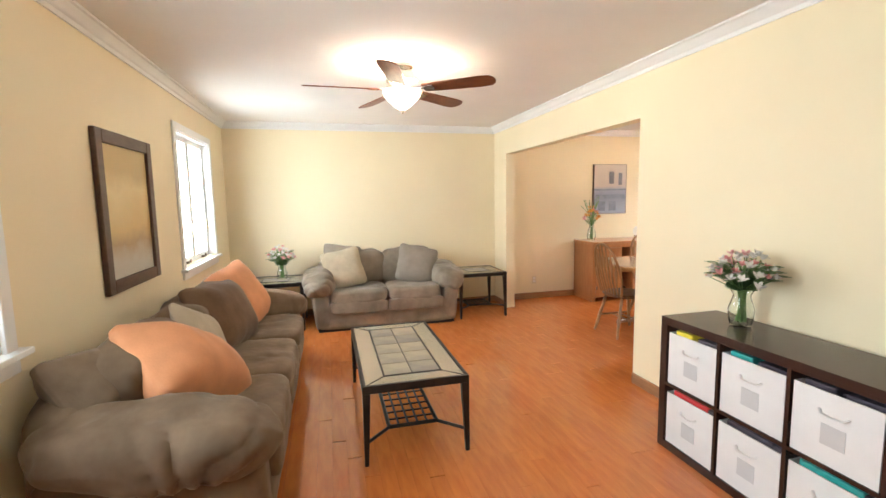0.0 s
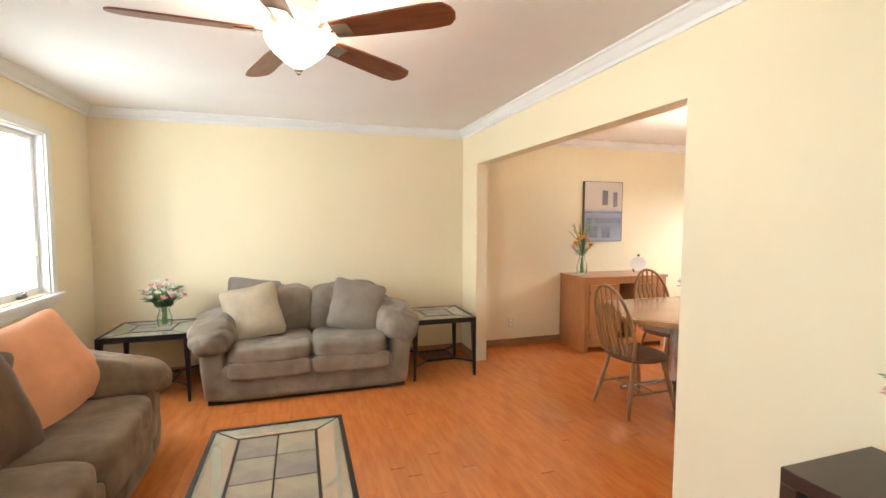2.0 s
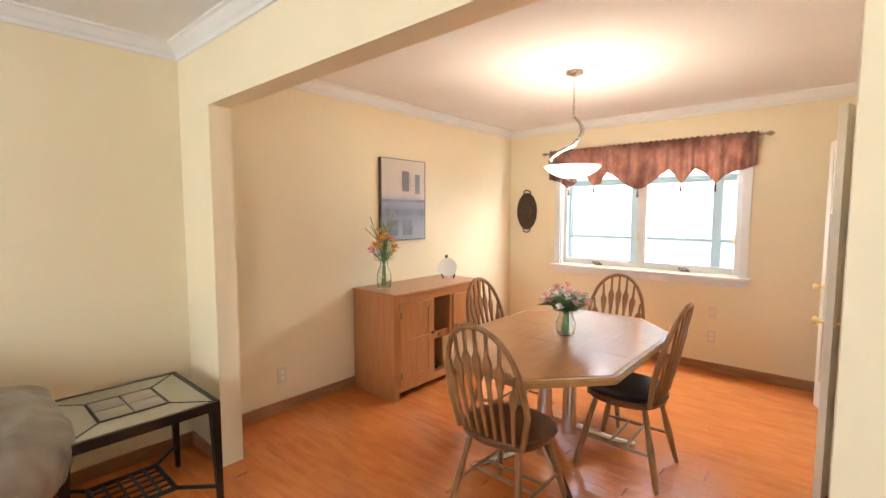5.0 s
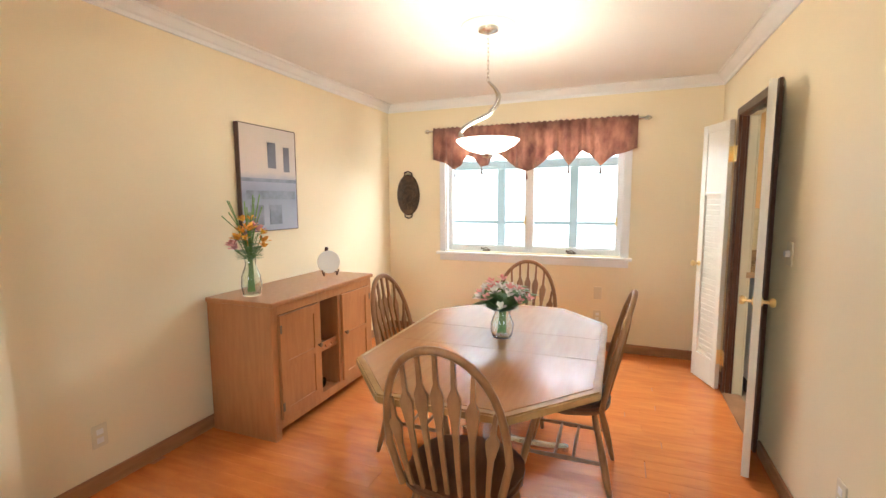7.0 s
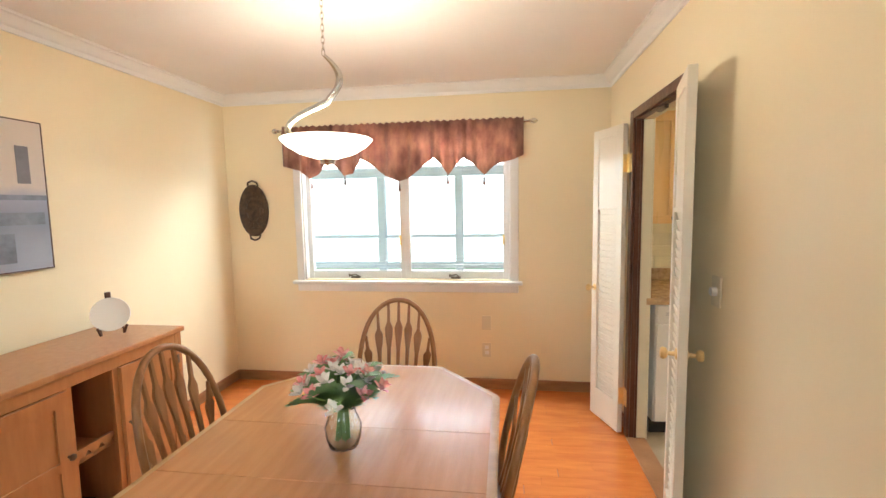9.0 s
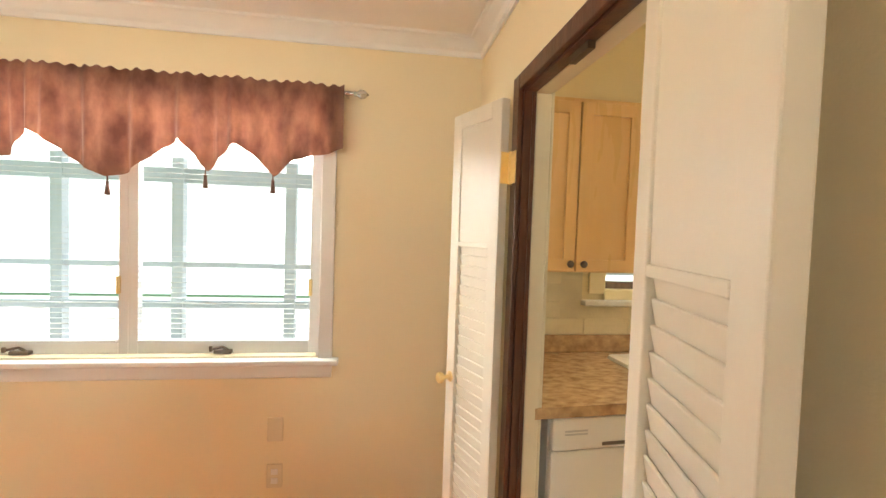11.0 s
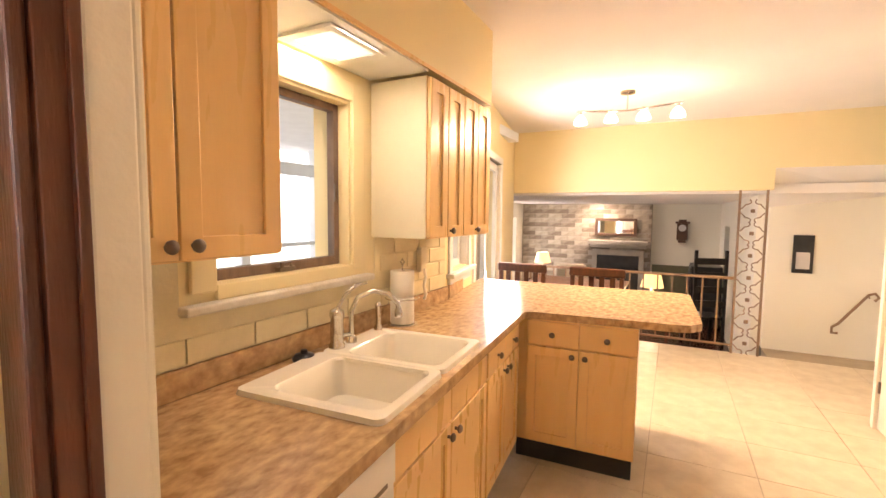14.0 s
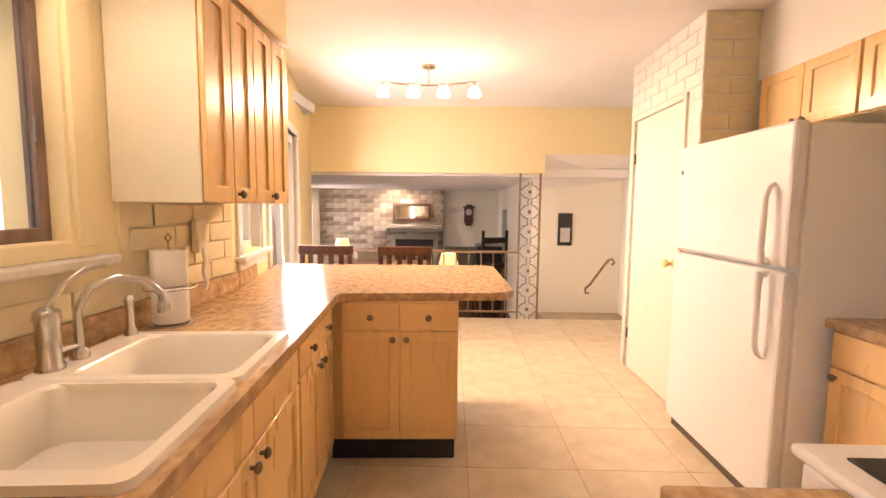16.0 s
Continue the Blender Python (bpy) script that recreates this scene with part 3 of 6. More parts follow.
# patio door in the nook wall
pd = thing("door_patio", "white sliding glass patio door", "door", nook @ pose(1.48, 0, 0), kind="structure")
part("door_frame", boxes((-.69, -.62, -.02, .12, 0, 2.07), (.62, .69, -.02, .12, 0, 2.07), (-.62, .62, -.02, .12, 2.0, 2.07), bevel=.004), TRIM, pd)
for a, b in ((-.62, .03), (-.03, .62)):
    sash = part("door_panel", boxes((a, a + .07, .03, .07, .01, 2.0), (b - .07, b, .03, .07, .01, 2.0), (a + .07, b - .07, .03, .07, .01, .12), (a + .07, b - .07, .03, .07, 1.92, 2.0)), TRIM, pd)
    pn = part("pane", boxes((a + .07, b - .07, .048, .052, .12, 1.92)), PANE, sash)
    pn.visible_shadow = False

# ---- the doorway and its two narrow louvred leaves ----
dc = thing("door_casing", "dark stained wooden doorway casing", "door frame", kind="structure")
part("jamb", boxes((DX1, DX1 + .018, 2.90, YD + .012, 0, DH), (DX0 - .018, DX0, 2.90, YD + .012, 0, DH), (DX0 - .018, DX1 + .018, 2.90, YD + .012, DH, DH + .018), (DX1 - .010, DX1, 2.902, 2.915, 0, DH - .001), (DX0, DX0 + .010, 2.902, 2.915, 0, DH - .001), bevel=.002), DARKWOOD, dc)
part("casing", boxes((DX1 + .005, DX1 + .07, YD + .013, YD + .03, 0, DH + .06), (DX0 - .058, DX0 - .005, YD + .013, YD + .03, 0, DH + .06), (DX0 - .005, DX1 + .005, YD + .013, YD + .03, DH + .006, DH + .06), bevel=.004), DARKWOOD, dc)
part("kitchen_casing", boxes((DX1, DX1 + .018, 2.845, 2.899, 0, DH), (DX0 - .018, DX0, 2.845, 2.899, 0, DH), (DX0 - .018, DX1 + .018, 2.845, 2.899, DH, DH + .018), (DX1 + .005, DX1 + .06, 2.832, 2.8445, 0, DH + .06), (DX0 - .06, DX0 - .005, 2.832, 2.8445, 0, DH + .06), (DX0 - .005, DX1 + .005, 2.832, 2.8445, DH + .006, DH + .06), bevel=.004), MAPLESIDE, dc, "cream painted casing")
part("strike", boxes((5.05, 5.16, 2.905, 2.925, DH - .02, DH - .001)), KNOB, dc)
part("threshold", boxes((DX0, DX1, 2.845, YD + .03, 0, .012), bevel=.004), OAKTRIM, dc, "oak threshold")


def louvre_door(name, m, width, flip, swing):
    """A narrow leaf hinged at its origin, running along x, with louvres set into it."""
    d = thing(name, "ivory painted narrow louvred door leaf, standing open", "door", m, group="pair of louvred door leaves")
    t, z0, z1, st = .034, .012, DH - .01, .062
    part("leaf_frame", boxes((.004, st, 0, t, z0, z1), (width - st, width, 0, t, z0, z1), (st, width - st, 0, t, z0, z0 + .2), (st, width - st, 0, t, z1 - .06, z1), (st, width - st, 0, t, 1.455, 1.475), bevel=.003), DOORWHITE, d)
    part("upper_panel", boxes((st, width - st, .006, t - .006, 1.475, z1 - .06)), DOORWHITE, d)
    z, n = z0 + .215, 0
    slat = boxes((st + .002, width - st - .002, -.0225, .0225, -.0035, .0035), bevel=.002)
    me = mesh_of("slat", slat, DOORWHITE)
    while z < 1.445:
        s = new("slat", me)
        s.parent = d
        s.matrix_basis = pose(0, t / 2, z, 78 * flip, 0, 0)
        z += .0405
    for hz in (.26, 1.74):
        bm = boxes((-.001, .0035, .001, t - .001, hz - .055, hz + .055), bevel=.002)
        wallward = pose(0, 0, 0, 0, 0, -swing)
        box(bm, -.052, -.006, -.0105, -.004, hz - .055, hz + .055, bevel=.002, m=wallward)
        rod(bm, (-.004, -.004, hz - .058), (-.004, -.004, hz + .058), .007)
        for sz in (-.038, .0, .038):
            rod(bm, wallward @ Vector((-.034, -.004, hz + sz)), wallward @ Vector((-.034, -.002, hz + sz)), .005, seg=8)
        part("hinge", bm, BRASS, d, "brass butt hinge")
    for side, y0 in ((-1, 0), (1, t)):
        bm = bmesh.new()
        lathe(bm, [(0, 0), (.022, 0), (.022, .004), (.009, .008), (.008, .03), (.02, .036), (.024, .046), (.02, .056), (0, .06)], seg=16, m=pose(width - .035, y0, .92, 90 if side < 0 else -90, 0, 0))
        part("knob", bm, BRASS, d, "polished brass knob", True)
    return d


louvre_door("louvred_door", Matrix.Translation((5.525, 2.971, 0)) @ pose(0, 0, 0, 0, 0, 20), .335, 1, 20)
louvre_door("louvred_door", Matrix.Translation((4.69, 2.962, 0)) @ Matrix.Diagonal((-1, 1, 1, 1)) @ pose(0, 0, 0, 0, 0, 14), .36, 1, 14)

# ---- sunroom and garden beyond the east windows ----
sr = thing("sunroom", "grey-green framed glazed sunroom outside the windows", "sunroom", kind="structure")
part("sunroom_floor", boxes((6.56, 9.6, -2.0, 8.6, -.3, -.2)), MORTARGROUND, sr)
part("sunroom_roof", boxes((6.56, 9.7, -2.0, 8.6, 2.32, 2.42)), VINYL, sr)
for k in range(9):
    y = -1.6 + k * 1.2
    part("post", boxes((9.3, 9.42, y - .06, y + .06, -.2, 2.32), bevel=.005), VINYL, sr)
for k in range(3):
    x = 6.7 + k * 1.15
    part("post", boxes((x - .05, x + .05, 7.9, 8.0, -.2, 2.32)), VINYL, sr)
for z, h in ((.55, .09), (1.02, .05), (1.95, .16)):
    part("rail", boxes((9.32, 9.40, -1.6, 8.0, z, z + h)), VINYL, sr)
    part("rail", boxes((6.6, 9.3, 7.92, 7.98, z, z + h)), VINYL, sr)
# emissive planes stand in for the bright daylight distance
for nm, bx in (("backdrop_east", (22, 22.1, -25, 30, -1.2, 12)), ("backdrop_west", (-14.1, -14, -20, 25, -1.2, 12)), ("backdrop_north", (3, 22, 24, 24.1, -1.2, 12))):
    structure(nm, boxes(bx), BACKDROPGLOW, "glowing pale backdrop in place of the overexposed distance", "backdrop")


# ---- living room things ----


def sofa(name, label, m, width, cushions, cloth, depth=.86, arm=.24, base_in=.08, backs=True):
    """Overstuffed sofa facing -y; origin on the floor at the middle of its front."""
    s = thing(name, label, "sofa", m)
    hw = width / 2
    bm = bmesh.new()
    soft(bm, (width - 2 * base_in, depth - .06, .30), Matrix.Translation((0, depth / 2, .17)), 14, .004, 1, 10)
    part("base", bm, cloth, s, "", True)
    part("plinth", boxes((-hw + base_in + .03, hw - base_in - .03, .06, depth - .04, 0, .05)), BLACKPAINT, s)
    inner = width - 2 * arm
    cw = inner / cushions
    for k in range(cushions):
        x = -inner / 2 + cw * (k + .5)
        bm = bmesh.new()
        soft(bm, (cw - .012, .62, .17), Matrix.Translation((x, .30, .39)), 5, .016, 3 + k, 14, sag=.02)
        part("seat_cushion", bm, cloth, s, "", True)
        bm = bmesh.new()
        soft(bm, (cw - .02, .09, .15), Matrix.Translation((x, .035, .275)), 6, .005, 23 + k, 10)
        part("front_roll", bm, cloth, s, "", True)
        bm = bmesh.new()
        soft(bm, (cw + .02, .28, .46), Matrix.Translation((x, depth - .21, .63)) @ pose(0, 0, 0, 14, 0, 0), 4, .022, 9 + k, 14)
        part("back_cushion", bm, cloth, s, "", True)
    for sx in (-1, 1):
        bm = bmesh.new()
        soft(bm, (.19, depth - .06, .46), Matrix.Translation((sx * (hw - arm / 2 - .03), depth / 2, .25)) @ pose(0, 0, 0, 0, sx * 6, 0), 8, .006, 31 + sx, 10)
        part("arm", bm, cloth, s, "", True)
        bm = bmesh.new()
        soft(bm, (arm + .10, depth + .0, .27), Matrix.Translation((sx * (hw - arm / 2), depth / 2 - .03, .535)) @ pose(0, 0, 0, 6, sx * 10, 0), 2.8, .020, 41 + sx, 34, gather=.035)
        part("arm_pad", bm, cloth, s, "puffy padded arm roll", True)
    bm = bmesh.new()
    soft(bm, (width - .2, .24, .66), Matrix.Translation((0, depth - .09, .43)), 6, .008, 51, 12)
    part("backrest", bm, cloth, s, "", True)
    return s


def scatter(name, label, material, m, w=.5, h=.5, t=.20, seed=0):
    """A square scatter cushion standing on its edge, facing -y, origin at the middle of its lower edge."""
    c = thing(name, label, "cushion", m)
    bm = bmesh.new()
    soft(bm, (w, t, h), Matrix.Translation((0, 0, h / 2)), 9, .008, seed, 16, pinch=.06)
    part("cover", bm, material, c, "", True)
    return c


sofa("sofa", "taupe microfibre three-seat sofa along the window wall", pose(-.04, 3.26, 0, 0, 0, 90), 2.74, 3, SUEDE, depth=.87, arm=.27)
sofa("loveseat", "grey-taupe microfibre loveseat against the end wall", pose(.86, 5.15, 0, 0, 0, 0), 1.80, 2, SUEDE2, depth=.86, arm=.25)
scatter("cushion", "apricot cotton scatter cushion lying on the sofa arm", ORANGE, pose(-.34, 2.44, .50, -50, 28, 72), .80, .46, .36, 61)
scatter("cushion", "beige scatter cushion behind the apricot one", BEIGE, pose(-.42, 2.80, .47, -26, 24, 78), .52, .46, .15, 62)
scatter("cushion", "large brown back cushion on the sofa", BROWNCUSH, pose(-.42, 3.46, .46, -25, 5, 80), .82, .50, .26, 63)
scatter("cushion", "apricot cotton scatter cushion at the far end", ORANGE, pose(-.36, 4.16, .46, -32, -8, 75), .62, .56, .2, 64)
scatter("cushion", "grey-taupe cushion slumped against the arm", SUEDE, pose(-.64, 2.32, .54, -38, 8, 78), .62, .36, .28, 65)
scatter("cushion", "beige scatter cushion leaning on the loveseat", BEIGE, pose(.43, 5.44, .45, -22, -10, 8), .48, .48, .16, 66)
scatter("cushion", "grey scatter cushion leaning on the loveseat", GREYCUSH, pose(1.22, 5.50, .45, -22, 12, -8), .50, .48, .16, 67)
scatter("cushion", "grey-taupe cushion standing behind the beige one", GREYCUSH, pose(.33, 5.72, .50, -8, 8, 0), .46, .44, .14, 68)


def stone_table(name, label, m, lx, ly, h, nx, ny, lattice):
    """Black metal table with a slate-and-glass top; origin on the floor at its middle."""
    t = thing(name, label, "table", m, group="matching slate and glass tables")
    hx, hy = lx / 2, ly / 2
    f = .022
    part("rim", boxes((-hx, hx, -hy, -hy + f, h - .045, h), (-hx, hx, hy - f, hy, h - .045, h), (-hx, -hx + f, -hy + f, hy - f, h - .045, h), (hx - f, hx, -hy + f, hy - f, h - .045, h), bevel=.003), BLACKMETAL, t)
    ix, iy = hx - .135, hy - .135
    if lx > .58 and ly < .7:
        ix, iy = hx - .17, hy - .17
    quads = (((-hx + f, -hy + f), (hx - f, -hy + f), (ix, -iy), (-ix, -iy)), ((hx - f, -hy + f), (hx - f, hy - f), (ix, iy), (ix, -iy)), ((hx - f, hy - f), (-hx + f, hy - f), (-ix, iy), (ix, iy)), ((-hx + f, hy - f), (-hx + f, -hy + f), (-ix, -iy), (-ix, iy)))
    for q in quads:
        bm = bmesh.new()
        prism(bm, q, h - .012, h - .004)
        part("glass_panel", bm, TABLEGLASS, t, "pale bevelled glass panel")
    bm = boxes((-ix - .006, ix + .006, -iy - .006, -iy + .006, h - .016, h - .001), (-ix - .006, ix + .006, iy - .006, iy + .006, h - .016, h - .001), (-ix - .006, -ix + .006, -iy, iy, h - .016, h - .001), (ix - .006, ix + .006, -iy, iy, h - .016, h - .001))
    for cx in (-1, 1):
        for cy in (-1, 1):
            rod(bm, (cx * ix, cy * iy, h - .006), (cx * (hx - f), cy * (hy - f), h - .006), .005, seg=6)
    part("muntin", bm, BLACKMETAL, t)
    tx, ty = 2 * ix / nx, 2 * iy / ny
    me = mesh_of("tile", boxes((-tx / 2 + .004, tx / 2 - .004, -ty / 2 + .004, ty / 2 - .004, -.008, 0), bevel=.0015), SLATE)
    for i in range(nx):
        for j in range(ny):
            o = new("tile", me)
            o.parent = t
            o.matrix_basis = pose(-ix + tx * (i + .5), -iy + ty * (j + .5), h - .003)
    part("tile_bed", boxes((-ix, ix, -iy, iy, h - .022, h - .012)), BLACKMETAL, t)
    for cx in (-1, 1):
        for cy in (-1, 1):
            bm = bmesh.new()
            a, b = Vector((cx * (hx - .022), cy * (hy - .022), h - .045)), Vector((cx * (hx - .012), cy * (hy - .012), 0))
            vs = []
            for p, r in ((b, .011), (a, .021)):
                vs.append([bm.verts.new(p + Vector((sx * r, sy * r, 0))) for sx, sy in ((-1, -1), (1, -1), (1, 1), (-1, 1))])
            for k in range(4):
                bm.faces.new((vs[0][k], vs[0][(k + 1) % 4], vs[1][(k + 1) % 4], vs[1][k]))
            bm.faces.new(vs[0][::-1]), bm.faces.new(vs[1])
            part("leg", bm, BLACKMETAL, t)
    sx, sy, sz = hx - .16, hy - .16, .13
    bm = bmesh.new()
    for cx in (-1, 1):
        for cy in (-1, 1):
            rod(bm, (cx * sx, cy * sy, sz), (cx * (hx - .02), cy * (hy - .02), sz), .010, seg=8)
    for a, b in (((-sx, -sy), (sx, -sy)), ((sx, -sy), (sx, sy)), ((sx, sy), (-sx, sy)), ((-sx, sy), (-sx, -sy))):
        rod(bm, (*a, sz), (*b, sz), .012, seg=8)
    part("stretcher", bm, BLACKMETAL, t)
    bm = bmesh.new()
    n1, n2 = lattice
    for k in range(1, n1):
        x = -sx + 2 * sx * k / n1
        box(bm, x - .006, x + .006, -sy, sy, sz - .004, sz + .004)
    for k in range(1, n2):
        y = -sy + 2 * sy * k / n2
        box(bm, -sx, sx, y - .006, y + .006, sz - .0035, sz + .0035)
    part("lattice_shelf", bm, BLACKMETAL, t, "woven black metal lattice shelf")
    return t


stone_table("coffee_table", "black metal coffee table with slate and glass top", pose(.67, 3.10, 0), .61, 1.22, .46, 2, 5, (5, 10))
stone_table("end_table", "black metal end table with slate and glass top beside the loveseat", pose(2.05, 5.56, 0), .61, .61, .56, 2, 2, (5, 5))
stone_table("end_table", "black metal end table holding flowers in the corner", pose(-.40, 5.66, 0), .64, .60, .56, 2, 2, (5, 5))

# cube shelf with fabric bins
SH = thing("cube_shelf", "espresso brown eight-cube shelf with white bins", "shelf", pose(2.075, 2.26, 0))
SD, CW, OT, IT = .39, .335, .045, .018
SW = 4 * CW + 2 * OT + 3 * IT
SHH = 2 * CW + 2 * OT + IT
for nm, bx in (("top_board", (0, SD, -SW, 0, SHH - OT, SHH)), ("bottom_board", (0, SD, -SW, 0, 0, OT)), ("side_board", (0, SD, -OT, 0, OT, SHH - OT)), ("side_board", (0, SD, -SW, -SW + OT, OT, SHH - OT))):
    part(nm, boxes(bx, bevel=.002), ESPRESSO, SH)
part("back_panel", boxes((SD - .012, SD - .006, -SW + OT, -OT, OT, SHH - OT)), ESPRESSO, SH)
part("shelf_board", boxes((.004, SD - .02, -SW + OT, -OT, OT + CW, OT + CW + IT)), ESPRESSO, SH)
for k in range(3):
    y = -OT - CW * (k + 1) - IT * k
    for r in range(2):
        z = OT + r * (CW + IT)
        part("divider", boxes((.004, SD - .02, y - IT, y, z + .0005, z + CW - .0005)), ESPRESSO, SH)
toys = [YEL, TEAL, DARKBOX, DARKBOX, RED, DARKBOX, TEAL, DARKBOX]
for k in range(4):
    for r in range(2):
        y1 = -OT - k * (CW + IT) - .006
        z = OT + r * (CW + IT)
        b = thing("fabric_bin", "white fabric storage bin filled with toys", "storage bin", pose(2.075, 2.26, 0) @ pose(.012, y1 - (CW - .012) / 2, z), group="bins in the cube shelf")
        hw, hh = (CW - .016) / 2, .295
        def rim(e, z):
            return [(e, -hw + e, z), (.346 - e, -hw + e, z), (.346 - e, hw - e, z), (e, hw - e, z)]
        bm = closed_loops([rim(0, 0), rim(0, hh), rim(.006, hh), rim(.006, .006)])
        part("bin_body", bm, BIN, b)
        bm = bmesh.new()
        tube(bm, [(-.001, -.055, hh - .075), (-.014, -.04, hh - .088), (-.016, 0, hh - .092), (-.014, .04, hh - .088), (-.001, .055, hh - .075)], .007, 6, .5)
        part("handle", bm, BIN, b, "white strap handle", True)
        part("label_pocket", boxes((-.002, 0, -.045, .045, .08, .165), bevel=.0008), GREYPRINT, b, "pale grey label pocket")
        bm = boxes((.02, .33, -hw + .01, -.02, .1, hh + .012), (.05, .33, .0, hw - .012, .1, hh - .002), bevel=.006)
        part("toy", bm, DARKBOX, b, "dark toy box")
        bm = boxes((.015, .20, .01 - .12 * (r == 0), hw - .03, .12, hh + .02), bevel=.008)
        part("toy", bm, toys[(k + 4 * (1 - r)) % 8], b, "coloured toy")

# flowers


def flower_mix(t, rnd, top, spread, heads, fern=14, mats=(PINK, WHITEP), size=.030, base=.12):
    """Stems, fern fronds and blooms under the thing t; the neck is at height base."""
    bm_s, bm_l = bmesh.new(), bmesh.new()
    blooms = {}
    for k in range(heads):
        a, r = k * 2.4 + rnd.uniform(-.3, .3), spread * math.sqrt((k + .5) / heads)
        p = Vector((r * math.cos(a), r * math.sin(a), top * (1 - .35 * (r / spread) ** 2) + rnd.uniform(-.02, .02)))
        tube(bm_s, [(rnd.uniform(-.02, .02), rnd.uniform(-.02, .02), .02), (p.x * .15, p.y * .15, base), tuple(p * .98)], .0022, 5)
        bm = bmesh.new()
        n = 6
        tilt = Vector((p.x * 3, p.y * 3, .6)).to_track_quat("Z", "Y").to_matrix().to_4x4()
        s = size * rnd.uniform(.8, 1.25)
        for j in range(n):
            mm = Matrix.Translation(p) @ tilt @ pose(0, 0, 0, 0, 0, 360 * j / n) @ pose(0, 0, 0, 0, -38 - 22 * (j % 2), 0)
            ring = [(0, 0, 0), (s * .45, s * .28, s * .06), (s * .9, s * .24, s * .02), (s * 1.15, 0, -s * .12), (s * .9, -s * .24, s * .02), (s * .45, -s * .28, s * .06)]
            vs = [bm.verts.new(mm @ Vector(v)) for v in ring]
            bm.faces.new(vs)
        lathe(bm, [(0, 0), (s * .14, s * .1), (s * .1, s * .35), (0, s * .42)], seg=6, m=Matrix.Translation(p) @ tilt)
        part("bloom", bm, mats[k % len(mats)], t)
    for k in range(fern):
        a = k * 2.39
        r = spread * rnd.uniform(.7, 1.2)
        tip = Vector((r * math.cos(a), r * math.sin(a), base + (top - base) * rnd.uniform(.25, .85)))
        p0 = Vector((0, 0, base - .01))
        mid = Vector((tip.x * .45, tip.y * .45, max(tip.z, base) + .02))
        side = Vector((-math.sin(a), math.cos(a), 0))
        for q in range(1, 13):
            u = q / 12
            c = p0 * (1 - u) ** 2 + mid * 2 * u * (1 - u) + tip * u * u
            ln = .065 * (1.15 - u)
            for sg in (-1, 1):
                d = side * sg * ln + Vector((math.cos(a), math.sin(a), .1)) * ln * .5
                w = Vector((math.cos(a), math.sin(a), 0)) * .010
                bm_l.faces.new([bm_l.verts.new(v) for v in (c - w, c + d * .6 - w * .3, c + d, c + d * .6 + w * 1.3, c + w)])
        tube(bm_l, [p0, mid * .5 + (p0 + tip) * .25, tip], .0015, 4)
    part("stems", bm_s, STEM, t)
    part("fern", bm_l, LEAF, t, "green fern fronds")


def vase_of_flowers(name, label, m, height=.19, radius=.055, seed=1, top=.33, spread=.14, heads=30, mats=(PINK, WHITEP, WHITEP), fern=16, group="glass vases of pink and white flowers"):
    t = thing(name, label, "flowers", m, group)
    bm = bmesh.new()
    r, h = radius, height
    lathe(bm, [(0, 0), (r * .78, 0), (r * .95, h * .2), (r, h * .45), (r * .72, h * .72), (r * .66, h * .82), (r * .95, h), (r * .9, h), (r * .6, h * .82), (r * .66, h * .7), (r * .93, h * .45), (r * .88, h * .2), (r * .7, .008), (0, .008)], seg=28)
    g = part("vase", bm, GLASS, t, "clear glass vase", True)
    g.visible_shadow = False
    flower_mix(t, random.Random(seed), top, spread, heads, fern, mats, base=h * .95)
    return t


vase_of_flowers("flower_vase", "clear glass vase of pink and white flowers on the shelf", pose(2.32, 1.97, SHH), .20, .062, 3, .37, .16, 50, fern=40)
vase_of_flowers("flower_vase", "clear glass vase of pink and white flowers on the end table", pose(-.33, 5.68, .557), .18, .058, 4, .38, .15, 44, fern=34)

# picture above the sofa
pf = thing("framed_picture", "golden abstract print in a wide dark wooden frame", "picture", pose(XW, 3.28, 0))
fy, fz0, fz1, fr = .385, .97, 1.885, .075
part("frame", boxes((.002, .032, -fy, -fy + fr, fz0, fz1), (.002, .032, fy - fr, fy, fz0, fz1), (.002, .032, -fy + fr, fy - fr, fz0, fz0 + fr), (.002, .032, -fy + fr, fy - fr, fz1 - fr, fz1), bevel=.006), FRAMEWOOD, pf)
part("print", boxes((.004, .014, -fy + fr, fy - fr, fz0 + fr, fz1 - fr)), ABSTRACT, pf)

# ceiling fan
FAN = thing("ceiling_fan", "five-blade ceiling fan with cherry blades and lit glass bowl", "ceiling fan", pose(.79, 3.45, 0))
bm = bmesh.new()
lathe(bm, [(0, H), (.085, H), (.085, H - .02), (.06, H - .045), (.10, H - .055), (.115, H - .075), (.115, H - .115), (.085, H - .135), (.055, H - .15), (.05, H - .165), (0, H - .165)], seg=32)
part("motor", bm, CHROME, FAN, "brushed nickel motor housing", True)
bm = bmesh.new()
lathe(bm, [(.05, H - .165), (.06, H - .175), (.06, H - .20), (.02, H - .205), (0, H - .205)], seg=24)
part("switch_housing", bm, CHROME, FAN, "", True)
bm = bmesh.new()
lathe(bm, [(.135, 2.255), (.14, 2.25), (.132, 2.225), (.105, 2.19), (.06, 2.15), (.022, 2.125), (.0, 2.122), (.02, 2.128), (.058, 2.154), (.10, 2.193), (.126, 2.225), (.135, 2.255)], seg=32)
part("bowl", bm, GLOWGLASS, FAN, "lit alabaster glass bowl", True)
bm = bmesh.new()
